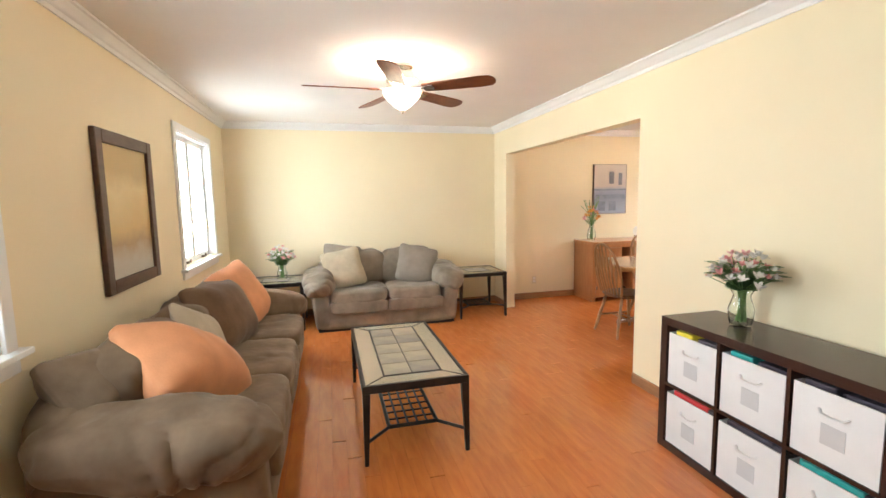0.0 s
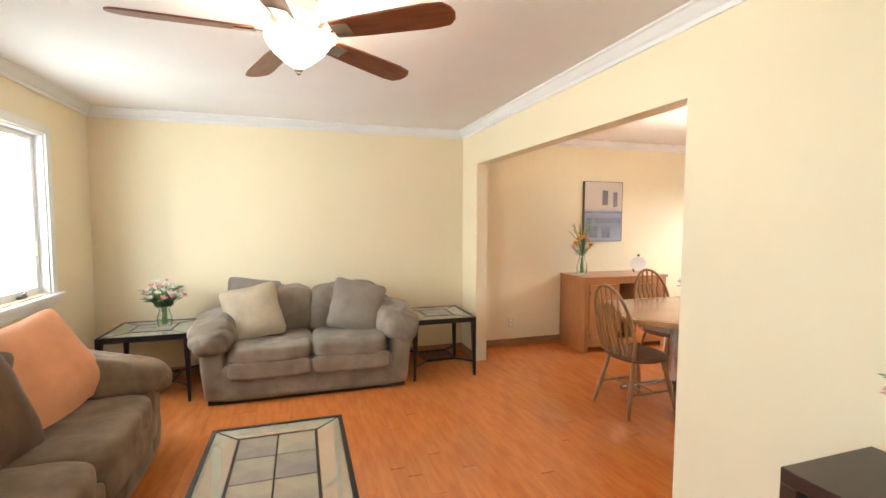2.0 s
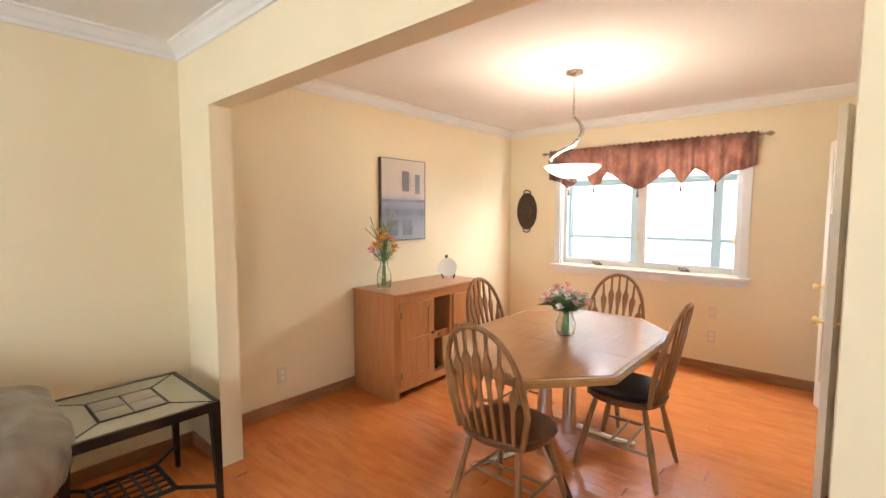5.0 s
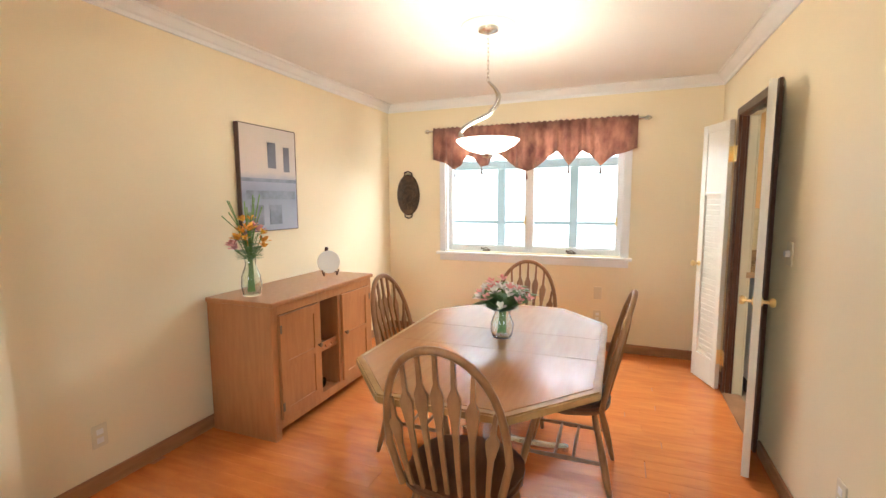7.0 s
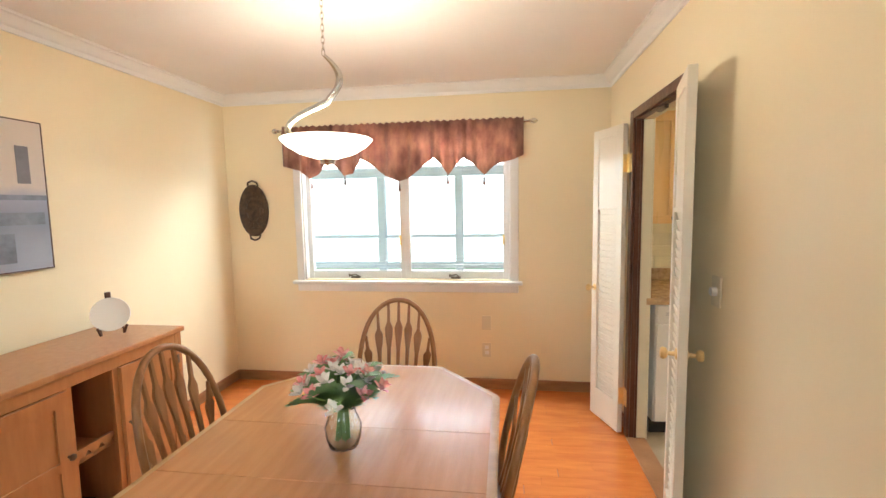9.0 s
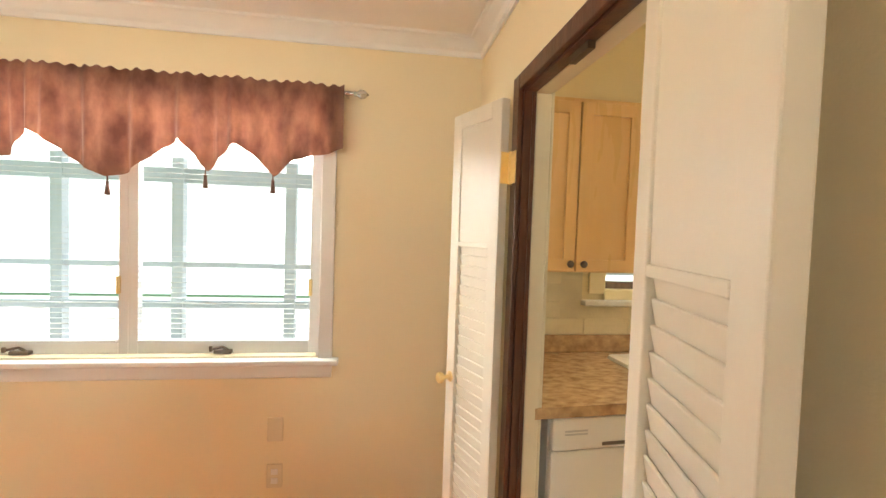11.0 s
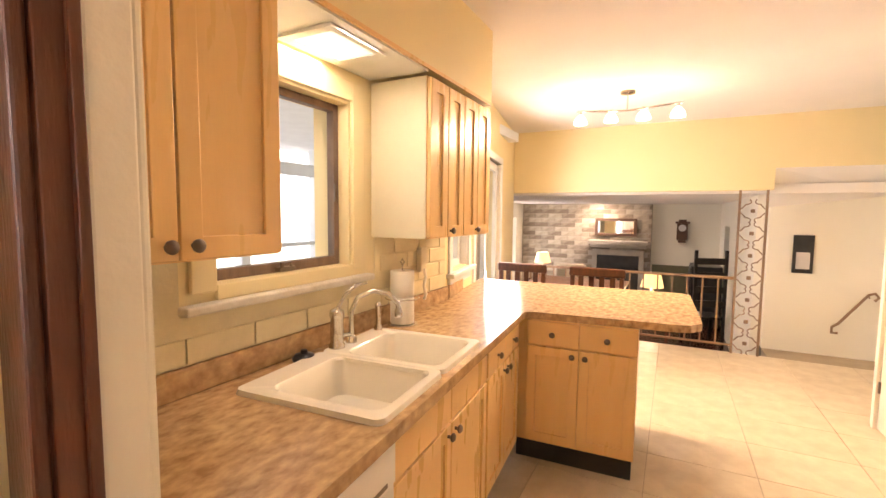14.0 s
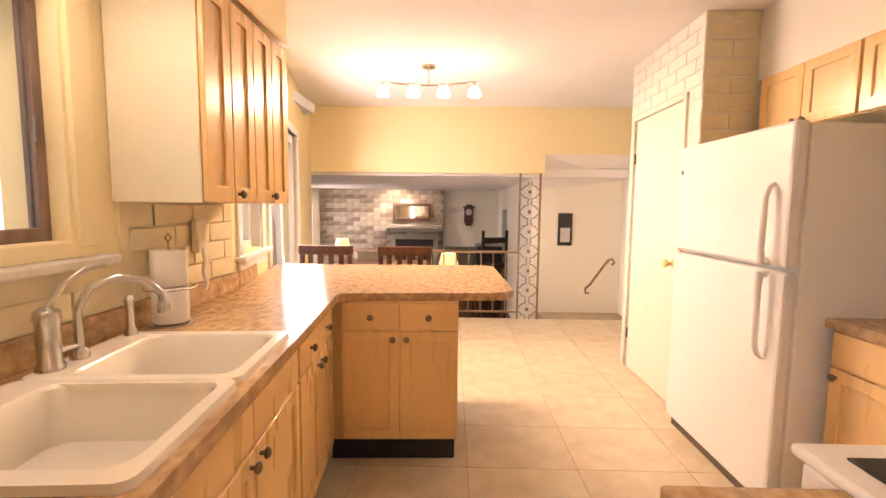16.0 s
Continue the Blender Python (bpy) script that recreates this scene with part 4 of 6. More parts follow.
lathe(bm, [(0, 2.126), (.016, 2.122), (.018, 2.112), (.008, 2.108), (.010, 2.10), (0, 2.092)], seg=16)
part("finial", bm, CHROME, FAN, "", True)
blade = bmesh.new()
pr = [(.17, -.05), (.30, -.06), (.59, -.07), (.665, -.062), (.692, -.032), (.70, 0), (.692, .032), (.665, .062), (.59, .07), (.30, .06), (.17, .05)]
prism(blade, pr, -.004, .004)
bme = mesh_of("blade", blade, FANBLADE)
iron = bmesh.new()
box(iron, .09, .2, -.014, .014, -.004, .002, bevel=.002)
box(iron, .17, .25, -.036, .036, -.009, -.0045, bevel=.002)
ime = mesh_of("blade_iron", iron, CHROME)
for k in range(5):
    m = pose(0, 0, H - .175, 0, 0, 37 + 72 * k) @ pose(0, 0, 0, -13, 0, 0)
    o = new("blade", bme)
    o.parent, o.matrix_basis = FAN, m
    i = new("blade_iron", ime)
    i.parent, i.matrix_basis = o, Matrix.Identity(4)

# ---- dining room things ----
T = thing("dining_table", "honey oak octagonal dining table on a metal pedestal", "table", pose(3.87, 4.25, 0))
tx, ty, cx, cy = .765, .505, .30, .27
octo = [(-tx, -ty + cy), (-tx + cx, -ty), (tx - cx, -ty), (tx, -ty + cy), (tx, ty - cy), (tx - cx, ty), (-tx + cx, ty), (-tx, ty - cy)]
bm = bmesh.new()
prism(bm, octo, .715, .748)
bmesh.ops.bevel(bm, geom=[e for e in bm.edges], offset=.006, segments=2, affect="EDGES")
part("table_edge", bm, OAKEDGE, T, "lighter rounded oak edge")


def clip_poly(poly, x0, x1):
    for lim, sg in ((x0, 1), (x1, -1)):
        out = []
        for (ax, ay), (bx, by) in zip(poly, poly[1:] + poly[:1]):
            ina, inb = sg * (ax - lim) >= 0, sg * (bx - lim) >= 0
            if ina:
                out.append((ax, ay))
            if ina != inb:
                u = (lim - ax) / (bx - ax)
                out.append((lim, ay + u * (by - ay)))
        poly = out
    return poly


inner = [(x * .962, y * .945) for x, y in octo]
for a, b in ((-.8, -.155), (-.153, .153), (.155, .8)):
    bm = bmesh.new()
    prism(bm, clip_poly(inner, a, b), .7485, .7505)
    part("tabletop", bm, OAKX, T, "parquet-grained oak top leaf")
bm = bmesh.new()
rod(bm, (-.16, 0, .10), (-.16, 0, .70), .045, .035, 16), rod(bm, (.16, 0, .10), (.16, 0, .70), .045, .035, 16)
box(bm, -.35, .35, -.22, .22, .69, .714)
part("pedestal", bm, CHROME, T, "worn metal pedestal", True)
for sx in (-1, 1):
    for sy in (-1, 1):
        bm = bmesh.new()
        tube(bm, [(sx * .16, 0, .16), (sx * .22, sy * .08, .12), (sx * .34, sy * .22, .055), (sx * .42, sy * .30, .025)], [.03, .028, .024, .02], 8, .8)
        rod(bm, (sx * .42, sy * .30, 0), (sx * .42, sy * .30, .03), .02)
        part("foot", bm, CHROME, T, "splayed pedestal foot", True)
T_TOP = .7505


def windsor_chair(m, label, pad=False):
    """Arrow-back bow chair facing +y, origin on the floor under its seat."""
    c = thing("dining_chair", label, "chair", m, group="arrow-back chairs round the table")
    bm = bmesh.new()
    poly = [(.215 * math.copysign(abs(math.cos(a)) ** .7, math.cos(a)), .205 * math.copysign(abs(math.sin(a)) ** .75, math.sin(a))) for a in (2 * math.pi * k / 28 for k in range(28))]
    prism(bm, poly, .415, .45)
    bmesh.ops.bevel(bm, geom=[e for e in bm.edges if abs(e.verts[0].co.z - e.verts[1].co.z) < .001], offset=.012, segments=2, affect="EDGES")
    part("seat", bm, SEATWOOD, c, "dark saddle seat", True)
    if pad:
        bm = bmesh.new()
        soft(bm, (.36, .35, .05), Matrix.Translation((0, .01, .472)), 4, .004, 7, 8)
        part("seat_pad", bm, BLACKCUSH, c, "black checked seat pad", True)
    feet = {}
    for sx in (-1, 1):
        for sy in (-1, 1):
            top, ft = Vector((sx * .13, sy * .13, .42)), Vector((sx * .20, sy * .225, 0))
            feet[sx, sy] = (top, ft)
            bm = bmesh.new()
            tube(bm, [top, top.lerp(ft, .18), top.lerp(ft, .25), top.lerp(ft, .55), top.lerp(ft, .9), ft], [.013, .017, .014, .019, .014, .011], 10)
            part("leg", bm, CHAIRWOOD, c, "", True)
    mids = []
    for sx in (-1, 1):
        a, b = feet[sx, -1][0].lerp(feet[sx, -1][1], .58), feet[sx, 1][0].lerp(feet[sx, 1][1], .58)
        bm = bmesh.new()
        tube(bm, [a, a.lerp(b, .5), b], [.008, .012, .008], 8)
        part("stretcher", bm, CHAIRWOOD, c, "", True)
        mids += [a.lerp(b, .38), a.lerp(b, .62)]
    for a, b in ((mids[0], mids[2]), (mids[1], mids[3])):
        bm = bmesh.new()
        tube(bm, [a, a.lerp(b, .5), b], [.007, .010, .007], 8)
        part("stretcher", bm, CHAIRWOOD, c, "", True)

    def back(x, h):
        return Vector((x, -.165 - .11 * (h - .45) / .52 - .02 * (1 - (x / .2) ** 2), h))
    pts = []
    for k in range(25):
        a = math.pi * k / 24
        pts.append(back(-.212 * math.cos(a) * (1 + .06 * math.sin(a)), .45 + .53 * math.sin(a) ** .62))
    pts[0], pts[-1] = back(-.175, .44), back(.175, .44)
    bm = bmesh.new()
    tube(bm, pts, .0135, 10)
    part("back_bow", bm, CHAIRWOOD, c, "bent oak bow", True)
    for k in range(7):
        u = (k - 3) / 3
        x0, x1 = u * .135, u * .178
        hi = .45 + .53 * max(.05, 1 - (abs(x1) / .218) ** 2.6) ** .5 - .006
        p0, p1 = back(x0, .445), back(x1, hi)
        bm = bmesh.new()
        prof = [(0, .007), (.30, .008), (.52, .010), (.66, .020), (.73, .022), (.80, .008), (1, .006)]
        fr, bk = [], []
        for tt, w in prof:
            q = p0.lerp(p1, tt) + Vector((0, -.012 * math.sin(math.pi * tt), 0))
            fr.append([bm.verts.new(q + Vector((sx * w, .006, 0))) for sx in (-1, 1)])
            bk.append([bm.verts.new(q + Vector((sx * w, -.006, 0))) for sx in (-1, 1)])
        for a, b, e, f in zip(fr, fr[1:], bk, bk[1:]):
            bm.faces.new((a[0], a[1], b[1], b[0])), bm.faces.new((e[0], f[0], f[1], e[1]))
            bm.faces.new((a[0], b[0], f[0], e[0])), bm.faces.new((a[1], e[1], f[1], b[1]))
        part("arrow_slat", bm, CHAIRWOOD, c, "", True)
    return c


windsor_chair(pose(3.28, 4.21, 0, 0, 0, -90), "honey oak arrow-back chair at the table's near end")
windsor_chair(pose(4.09, 3.92, 0, 0, 0, 0), "honey oak arrow-back chair with a black seat pad", True)
windsor_chair(pose(4.72, 4.31, 0, 0, 0, 90), "honey oak arrow-back chair at the window end of the table")
windsor_chair(pose(4.10, 4.72, 0, 0, 0, 180), "honey oak arrow-back chair beside the sideboard")
vase_of_flowers("flower_vase", "clear glass vase of pink and white flowers on the dining table", pose(3.91, 4.23, T_TOP), .15, .058, 5, .27, .14, 40, fern=44)

# sideboard
SB = thing("sideboard", "honey oak sideboard with two doors and a wine rack", "sideboard", pose(3.76, 5.55, 0))
W, D, HH = 1.11, .495, .845
part("top", boxes((-.012, W + .012, -.018, D, HH - .028, HH), bevel=.006), OAK, SB)
part("side_panel", boxes((0, .022, 0, D, 0, HH - .028), bevel=.002), OAK, SB)
part("side_panel", boxes((W - .022, W, 0, D, 0, HH - .028), bevel=.002), OAK, SB)
part("back_panel", boxes((.022, W - .022, D - .012, D - .002, .08, HH - .03)), DARKWOOD, SB)
part("bottom", boxes((.022, W - .022, .01, D - .012, .085, .105)), OAK, SB)
part("face_frame", boxes((.022, .05, 0, .02, 0, HH - .028), (W - .05, W - .022, 0, .02, 0, HH - .028), (.05, W - .05, 0, .02, HH - .085, HH - .028), (.05, W - .05, 0, .02, .06, .12), (.425, .455, 0, .02, .12, HH - .085), (W - .455, W - .425, 0, .02, .12, HH - .085), bevel=.002), OAK, SB)
for dz in (.40,):
    part("shelf", boxes((.455, W - .455, .02, D - .012, dz, dz + .018)), OAK, SB)
part("divider", boxes((.43, .448, .02, D - .012, .105, HH - .085)), OAK, SB)
part("divider", boxes((W - .448, W - .43, .02, D - .012, .105, HH - .085)), OAK, SB)
bm = bmesh.new()
wave = [(x, .418 + .022 * math.cos((x - .455) / .067 * 2 * math.pi)) for x in np.linspace(.456, W - .456, 25)]
prism(bm, [(x, z) for x, z in wave] + [(W - .456, .46), (.456, .46)], 0, .015, Matrix.Translation((0, .035, 0)) @ pose(0, 0, 0, 90, 0, 0))
part("wine_rack", bm, OAK, SB, "scalloped bottle rail")
for x0, x1, kx in ((.05, .425, .40), (W - .425, W - .05, W - .40)):
    d = part("door", boxes((x0 + .002, x0 + .06, -.018, -.0005, .122, HH - .087), (x1 - .06, x1 - .002, -.018, -.0005, .122, HH - .087), (x0 + .06, x1 - .06, -.018, -.0005, .122, .18), (x0 + .06, x1 - .06, -.018, -.0005, HH - .147, HH - .087), (x0 + .06, x1 - .06, -.018, -.0005, .43, .47)), OAK, SB)
    part("panel", boxes((x0 + .058, x1 - .058, -.010, -.001, .178, .432)), OAK, d)
    part("panel", boxes((x0 + .058, x1 - .058, -.010, -.001, .468, HH - .145)), OAK, d)
    bm = bmesh.new()
    lathe(bm, [(0, 0), (.006, 0), (.006, .012), (.014, .018), (.014, .026), (0, .03)], seg=14, m=pose(kx, -.018, .48, 90, 0, 0))
    part("knob", bm, KNOB, d, "dark knob", True)
    for hz in (.2, HH - .17):
        hx = x0 + .006 if kx == .40 else x1 - .006
        part("hinge", boxes((hx - .008, hx + .008, -.022, -.018, hz - .025, hz + .025)), KNOB, d)
wb = thing("wine_bottle", "dark glass wine bottle lying in the sideboard", "bottle", Matrix.Translation((4.31, 5.62, .105 + .041)) @ pose(0, 0, 0, -90, 0, 0))
bm = bmesh.new()
lathe(bm, [(0, 0), (.038, 0), (.038, .19), (.015, .24), (.014, .30), (0, .30)], seg=20)
part("bottle_glass", bm, FOIL, wb, "", True)

# things on the sideboard
wf = thing("wildflower_vase", "clear glass bottle vase of yellow and orange wildflowers", "flowers", pose(3.90, 5.82, HH) @ Matrix.Diagonal((1.12, 1.12, 1.12, 1)))
bm = bmesh.new()
lathe(bm, [(0, 0), (.045, 0), (.055, .06), (.05, .11), (.028, .17), (.03, .21), (.026, .21), (.024, .17), (.046, .11), (.05, .06), (.04, .008), (0, .008)], seg=24)
part("vase", bm, GLASS, wf, "clear glass vase", True).visible_shadow = False
flower_mix(wf, random.Random(8), .40, .09, 18, 8, (YELLOWP, YELLOWP, PINK), .04, .20)
bm = bmesh.new()
rnd = random.Random(12)
for k in range(16):
    a, r = rnd.uniform(0, 6.28), rnd.uniform(.03, .15)
    tip = (r * math.cos(a), r * math.sin(a), rnd.uniform(.44, .56))
    tube(bm, [(0, 0, .2), (tip[0] * .4, tip[1] * .4, .36), tip], [.002, .002, .0035], 5)
part("grasses", bm, STEM, wf, "tall thin grasses")
dp = thing("plate_stand", "white plate on a dark wooden easel", "plate", pose(4.72, 5.84, HH, 0, 0, -40))
bm = bmesh.new()
lathe(bm, [(0, 0), (.05, .002), (.09, .014), (.088, .019), (.05, .008), (0, .007)], seg=32, m=Matrix.Translation((0, 0, .10)) @ pose(0, 0, 0, 80, 0, 0))
part("plate", bm, APPLIANCE, dp, "", True)
bm = bmesh.new()
for sx in (-1, 1):
    tube(bm, [(sx * .05, -.06, .0), (sx * .05, -.05, .025), (sx * .05, -.02, .02), (0, .05, .2)], .006, 6)
    tube(bm, [(sx * .05, -.06, .0), (sx * .065, -.06, .045)], .006, 6)
rod(bm, (0, .09, 0), (0, .045, .21), .008), rod(bm, (0, .045, .17), (0, .045, .215), .014)
part("easel", bm, DARKWOOD, dp, "dark wooden easel")

# dining wall things
pc = thing("canvas_picture", "blue-grey street scene canvas with dark edges", "picture", pose(4.34, YN, 0))
part("canvas", boxes((-.27, .27, -.036, -.002, 1.22, 1.94)), STREET, pc)
part("canvas_edge", boxes((-.277, -.27, -.037, -.002, 1.215, 1.945), (.27, .277, -.037, -.002, 1.215, 1.945), (-.27, .27, -.037, -.002, 1.94, 1.946), (-.27, .27, -.037, -.002, 1.214, 1.22)), FRAMEWOOD, pc)
PWIN = shader("print_window_dark", (.16, .15, .17), .4, var=.3)
part("painted_window", boxes((-.02, .06, -.0385, -.0365, 1.66, 1.84)), PWIN, pc, "dark painted window")
part("painted_window", boxes((.14, .20, -.0385, -.0365, 1.64, 1.82)), PWIN, pc, "dark painted window")
bm = boxes((-.27, .27, -.0385, -.0365, 1.56, 1.585), (-.23, .25, -.0385, -.0365, 1.44, 1.50), (-.20, -.08, -.0385, -.0365, 1.26, 1.40), (-.02, .10, -.0385, -.0365, 1.26, 1.40))
part("painted_shopfront", bm, shader("print_shop_dark", (.20, .215, .26), .4, var=.35, scale=14), pc, "dark painted shop front")

tr = thing("wall_tray", "oval carved dark bronze wall tray with handles", "tray", pose(XEE, 5.83, 1.485, 0, 0, 0))
bm = bmesh.new()
lathe(bm, [(0, .006), (.09, .008), (.11, .02), (.128, .024), (.135, .016), (.125, 0), (0, 0)], seg=36, m=pose(0, 0, 0, 0, -90, 0) @ Matrix.Diagonal((1.62, 1, 1, 1)))
part("tray_plate", bm, BRONZE, tr, "", True)
bm = bmesh.new()
lathe(bm, [(.04, .010), (.05, .018), (.06, .010)], seg=24, m=pose(0, 0, 0, 0, -90, 0) @ Matrix.Diagonal((1.9, 1.2, 1, 1)))
for k in range(10):
    a = k * .628
    box(bm, -.018, -.008, .07 * math.cos(a) - .012, .07 * math.cos(a) + .012, .13 * math.sin(a) - .02, .13 * math.sin(a) + .02, bevel=.004)
part("relief", bm, BRONZE, tr, "raised carved relief")
for s in (-1, 1):
    bm = bmesh.new()
    tube(bm, [(-.012, -.045, s * .205), (-.02, -.04, s * .235), (-.022, 0, s * .25), (-.02, .04, s * .235), (-.012, .045, s * .205)], .008, 8)
    part("handle", bm, BRONZE, tr, "", True)

# valance
va = thing("valance", "rust and brown pleated valance with pointed tasselled hem", "valance", pose(XEE, 4.54, 0))
bm = bmesh.new()
n, wv = 220, .96
pts_z = [(0, 1.84), (.07, 1.80), (.125, 1.73), (.155, 1.78), (.19, 1.86), (.23, 1.84), (.265, 1.75), (.30, 1.77), (.34, 1.88), (.38, 1.84), (.44, 1.74), (.50, 1.695), (.56, 1.74), (.61, 1.83), (.645, 1.87), (.67, 1.82), (.70, 1.74), (.73, 1.80), (.765, 1.86), (.80, 1.82), (.845, 1.73), (.89, 1.80), (.94, 1.83), (1, 1.87)]
rows = []
for i in range(n + 1):
    u = i / n
    zb = float(np.interp(u, [p[0] for p in pts_z], [p[1] for p in pts_z]))
    y = wv - 2 * wv * u
    fold = .012 * math.sin(u * 150 + 2 * math.sin(u * 17)) + .028 * math.sin(u * 58 + 1.4 * math.sin(u * 11))
    col = []
    for j in range(9):
        v = j / 8
        z = 2.15 + .006 * math.sin(u * 240) * (j == 0) - (2.15 - zb) * v
        f = fold * (.35 + .65 * v) if j > 1 else fold * .35
        col.append(bm.verts.new((-.098 - f - .010 * (v > .12), y, z)))
    rows.append(col)
for a, b in zip(rows, rows[1:]):
    for j in range(8):
        bm.faces.new((a[j], a[j + 1], b[j + 1], b[j]))
bmesh.ops.solidify(bm, geom=bm.faces[:], thickness=.003)
part("drape", bm, VALANCE, va, "", True)
bm = bmesh.new()
rod(bm, (-.07, -1.0, 2.125), (-.07, 1.0, 2.125), .010)
for s in (-1, 1):
    lathe(bm, [(0, 0), (.014, .004), (.01, .014), (.022, .03), (.018, .05), (0, .07)], seg=14, m=pose(-.07, s * 1.0, 2.125, -90 * s, 0, 0))
    box(bm, -.07, 0, s * .97 - .006, s * .97 + .006, 2.119, 2.131)
part("rod", bm, CHROME, va, "pale metal curtain rod", True)
for u in (.125, .27, .50, .70, .845):
    y = wv - 2 * wv * u
    zb = float(np.interp(u, [p[0] for p in pts_z], [p[1] for p in pts_z]))
    bm = bmesh.new()
    rod(bm, (-.108, y, zb + .005), (-.108, y, zb - .02), .003)
    lathe(bm, [(0, 0), (.008, -.005), (.006, -.015), (.012, -.06), (0, -.062)], at=(-.108, y, zb - .015), seg=10)
    part("tassel", bm, TASSEL, va, "brown tassel", True)

# pendant
PN = thing("pendant_lamp", "nickel S-arm pendant lamp with a lit white glass bowl", "pendant lamp", pose(4.44, 4.46, 0))
bm = bmesh.new()
lathe(bm, [(0, H), (.16, H), (.155, H - .008), (.09, H - .014), (0, H - .014)], seg=32)
part("ceiling_medallion", bm, CEIL, PN, "white ceiling medallion", True)
bm = bmesh.new()
lathe(bm, [(0, H - .0145), (.062, H - .0145), (.058, H - .03), (.02, H - .045), (0, H - .05)], seg=24)
part("canopy", bm, CHROME, PN, "", True)
bm = bmesh.new()
for k in range(11):
    z = H - .05 - .024 * k
    ring = [(.007 * math.cos(a) * (1 if k % 2 else 0), .007 * math.cos(a) * (0 if k % 2 else 1), z - .014 + .017 * math.sin(a)) for a in np.linspace(0, 2 * math.pi, 11)]
    tube(bm, ring, .0018, 5)
part("chain", bm, CHROME, PN, "nickel chain", True)
bm = bmesh.new()
arm = []
for k in range(25):
    u = k / 24
    zz = 2.12 - .37 * u
    sw = .075 * math.sin(u * math.pi * 1.9 + .1) if u < .5 else .17 * math.sin(u * math.pi * 1.9 + .1) * 1.0
    arm.append(Vector((0, -sw * (.9 if u < .5 else 1), zz)))
tube(bm, arm, [.008 + .006 * math.sin(math.pi * k / 24) for k in range(25)], 10)
tube(bm, [p + Vector((0, .018 * math.sin(math.pi * i / 24), -.012 * math.sin(math.pi * i / 24))) for i, p in enumerate(arm)], .006, 8)
part("arm", bm, CHROME, PN, "curved nickel double arm", True)
bm = bmesh.new()
lathe(bm, [(.185, 1.785), (.19, 1.782), (.165, 1.755), (.115, 1.725), (.05, 1.705), (0, 1.70), (.05, 1.711), (.112, 1.732), (.16, 1.76), (.185, 1.785)], seg=40)
part("bowl", bm, PENDGLASS, PN, "lit white glass bowl", True)
bm = bmesh.new()
lathe(bm, [(0, 1.703), (.035, 1.70), (.03, 1.685), (.012, 1.68), (0, 1.672)], seg=20)
part("finial", bm, CHROME, PN, "", True)


def wall_plate(name, label, m, kind):
    p = thing(name, label, "outlet" if kind == "outlet" else "switch", m, group="wall plates")
    part("plate", boxes((-.036, .036, -.007, 0, -.058, .058), bevel=.003), PLATE, p)
    if kind == "outlet":
        for z in (-.022, .022):
            part("socket", boxes((-.016, .016, -.010, -.0072, z - .014, z + .014), bevel=.002), APPLIANCE, p)
    elif kind == "dimmer":
        bm = bmesh.new()
        lathe(bm, [(0, 0), (.018, 0), (.016, .018), (0, .02)], seg=18, m=pose(0, -.007, 0, 90, 0, 0))
        part("dial", bm, APPLIANCE, p, "ivory dimmer dial", True)
    return p


wall_plate("wall_outlet", "ivory outlet above the oak baseboard", pose(3.12, YN, .275), "outlet")
wall_plate("wall_outlet", "ivory outlet under the dining window", pose(XEE, 3.87, .325, 0, 0, -90), "outlet")
wall_plate("wall_blank_plate", "ivory blank plate under the dining window", pose(XEE, 3.87, .55, 0, 0, -90), "blank")
wall_plate("wall_dimmer", "ivory dimmer plate on the doorway wall", pose(4.40, YD, 1.16, 0, 0, 180), "dimmer")
wall_plate("wall_outlet", "ivory outlet on the doorway wall", pose(3.70, YD, .36, 0, 0, 180), "outlet")

# ---- kitchen things ----
CT = .91
# the base run stands a few degrees askew: x from its front edge into the counter, y along it
RUN = Matrix.Translation((5.515, 2.23, 0)) @ pose(0, 0, 0, 0, 0, 4.2)


def shaker(parent, m, w, h, knob=None, name="door"):
    """A framed cabinet front lying in its own x-z plane, facing -y, lower left corner at the origin."""
    f = min(.055, h * .28)
    if h < .2:
        d = part(name, boxes((.002, w - .002, -.018, -.0005, .002, h - .002), bevel=.003), MAPLE, parent, at=m)
    else:
        d = part(name, ring_frame(.002, w - .002, .002, h - .002, f - .002, -.019, -.0005), MAPLE, parent, at=m)
        part("panel", boxes((f - .002, w - f + .002, -.010, -.0006, f - .002, h - f + .002)), MAPLE, d)
    if knob:
        bm = bmesh.new()
        lathe(bm, [(0, 0), (.006, 0), (.006, .010), (.015, .016), (.016, .022), (.010, .028), (0, .03)], seg=16, m=pose(knob[0], -.019, knob[1], 90, 0, 0))
        part("knob", bm, KNOB, d, "pewter knob", True)
    return d


def cabinet(name, label, m, w, d, h, fronts, toe=True, side=MAPLESIDE, group="maple cabinets"):
    """A cabinet facing -y with origin at its lower front left corner. fronts: (x, z, w, h, knob)."""
    c = thing(name, label, "cabinet", m, group)
    z0 = .14 if toe else 0
    part("body", boxes((0, w, 0, d, z0, h - (.17 if name == "sink_cabinet" else 0)), bevel=.0015), side, c)
    part("face_frame", boxes((0, w, -.0015, -.0002, z0, h)), MAPLE, c)
    if toe:
        part("toe_kick", boxes((.01, w - .01, .06, d, 0, z0)), BLACKPAINT, c, "black toe kick")
    for x, z, fw, fh, k in fronts:
        shaker(c, pose(x, -.0015, z), fw, fh, k, "drawer_front" if fh < .2 else "door")
    return c


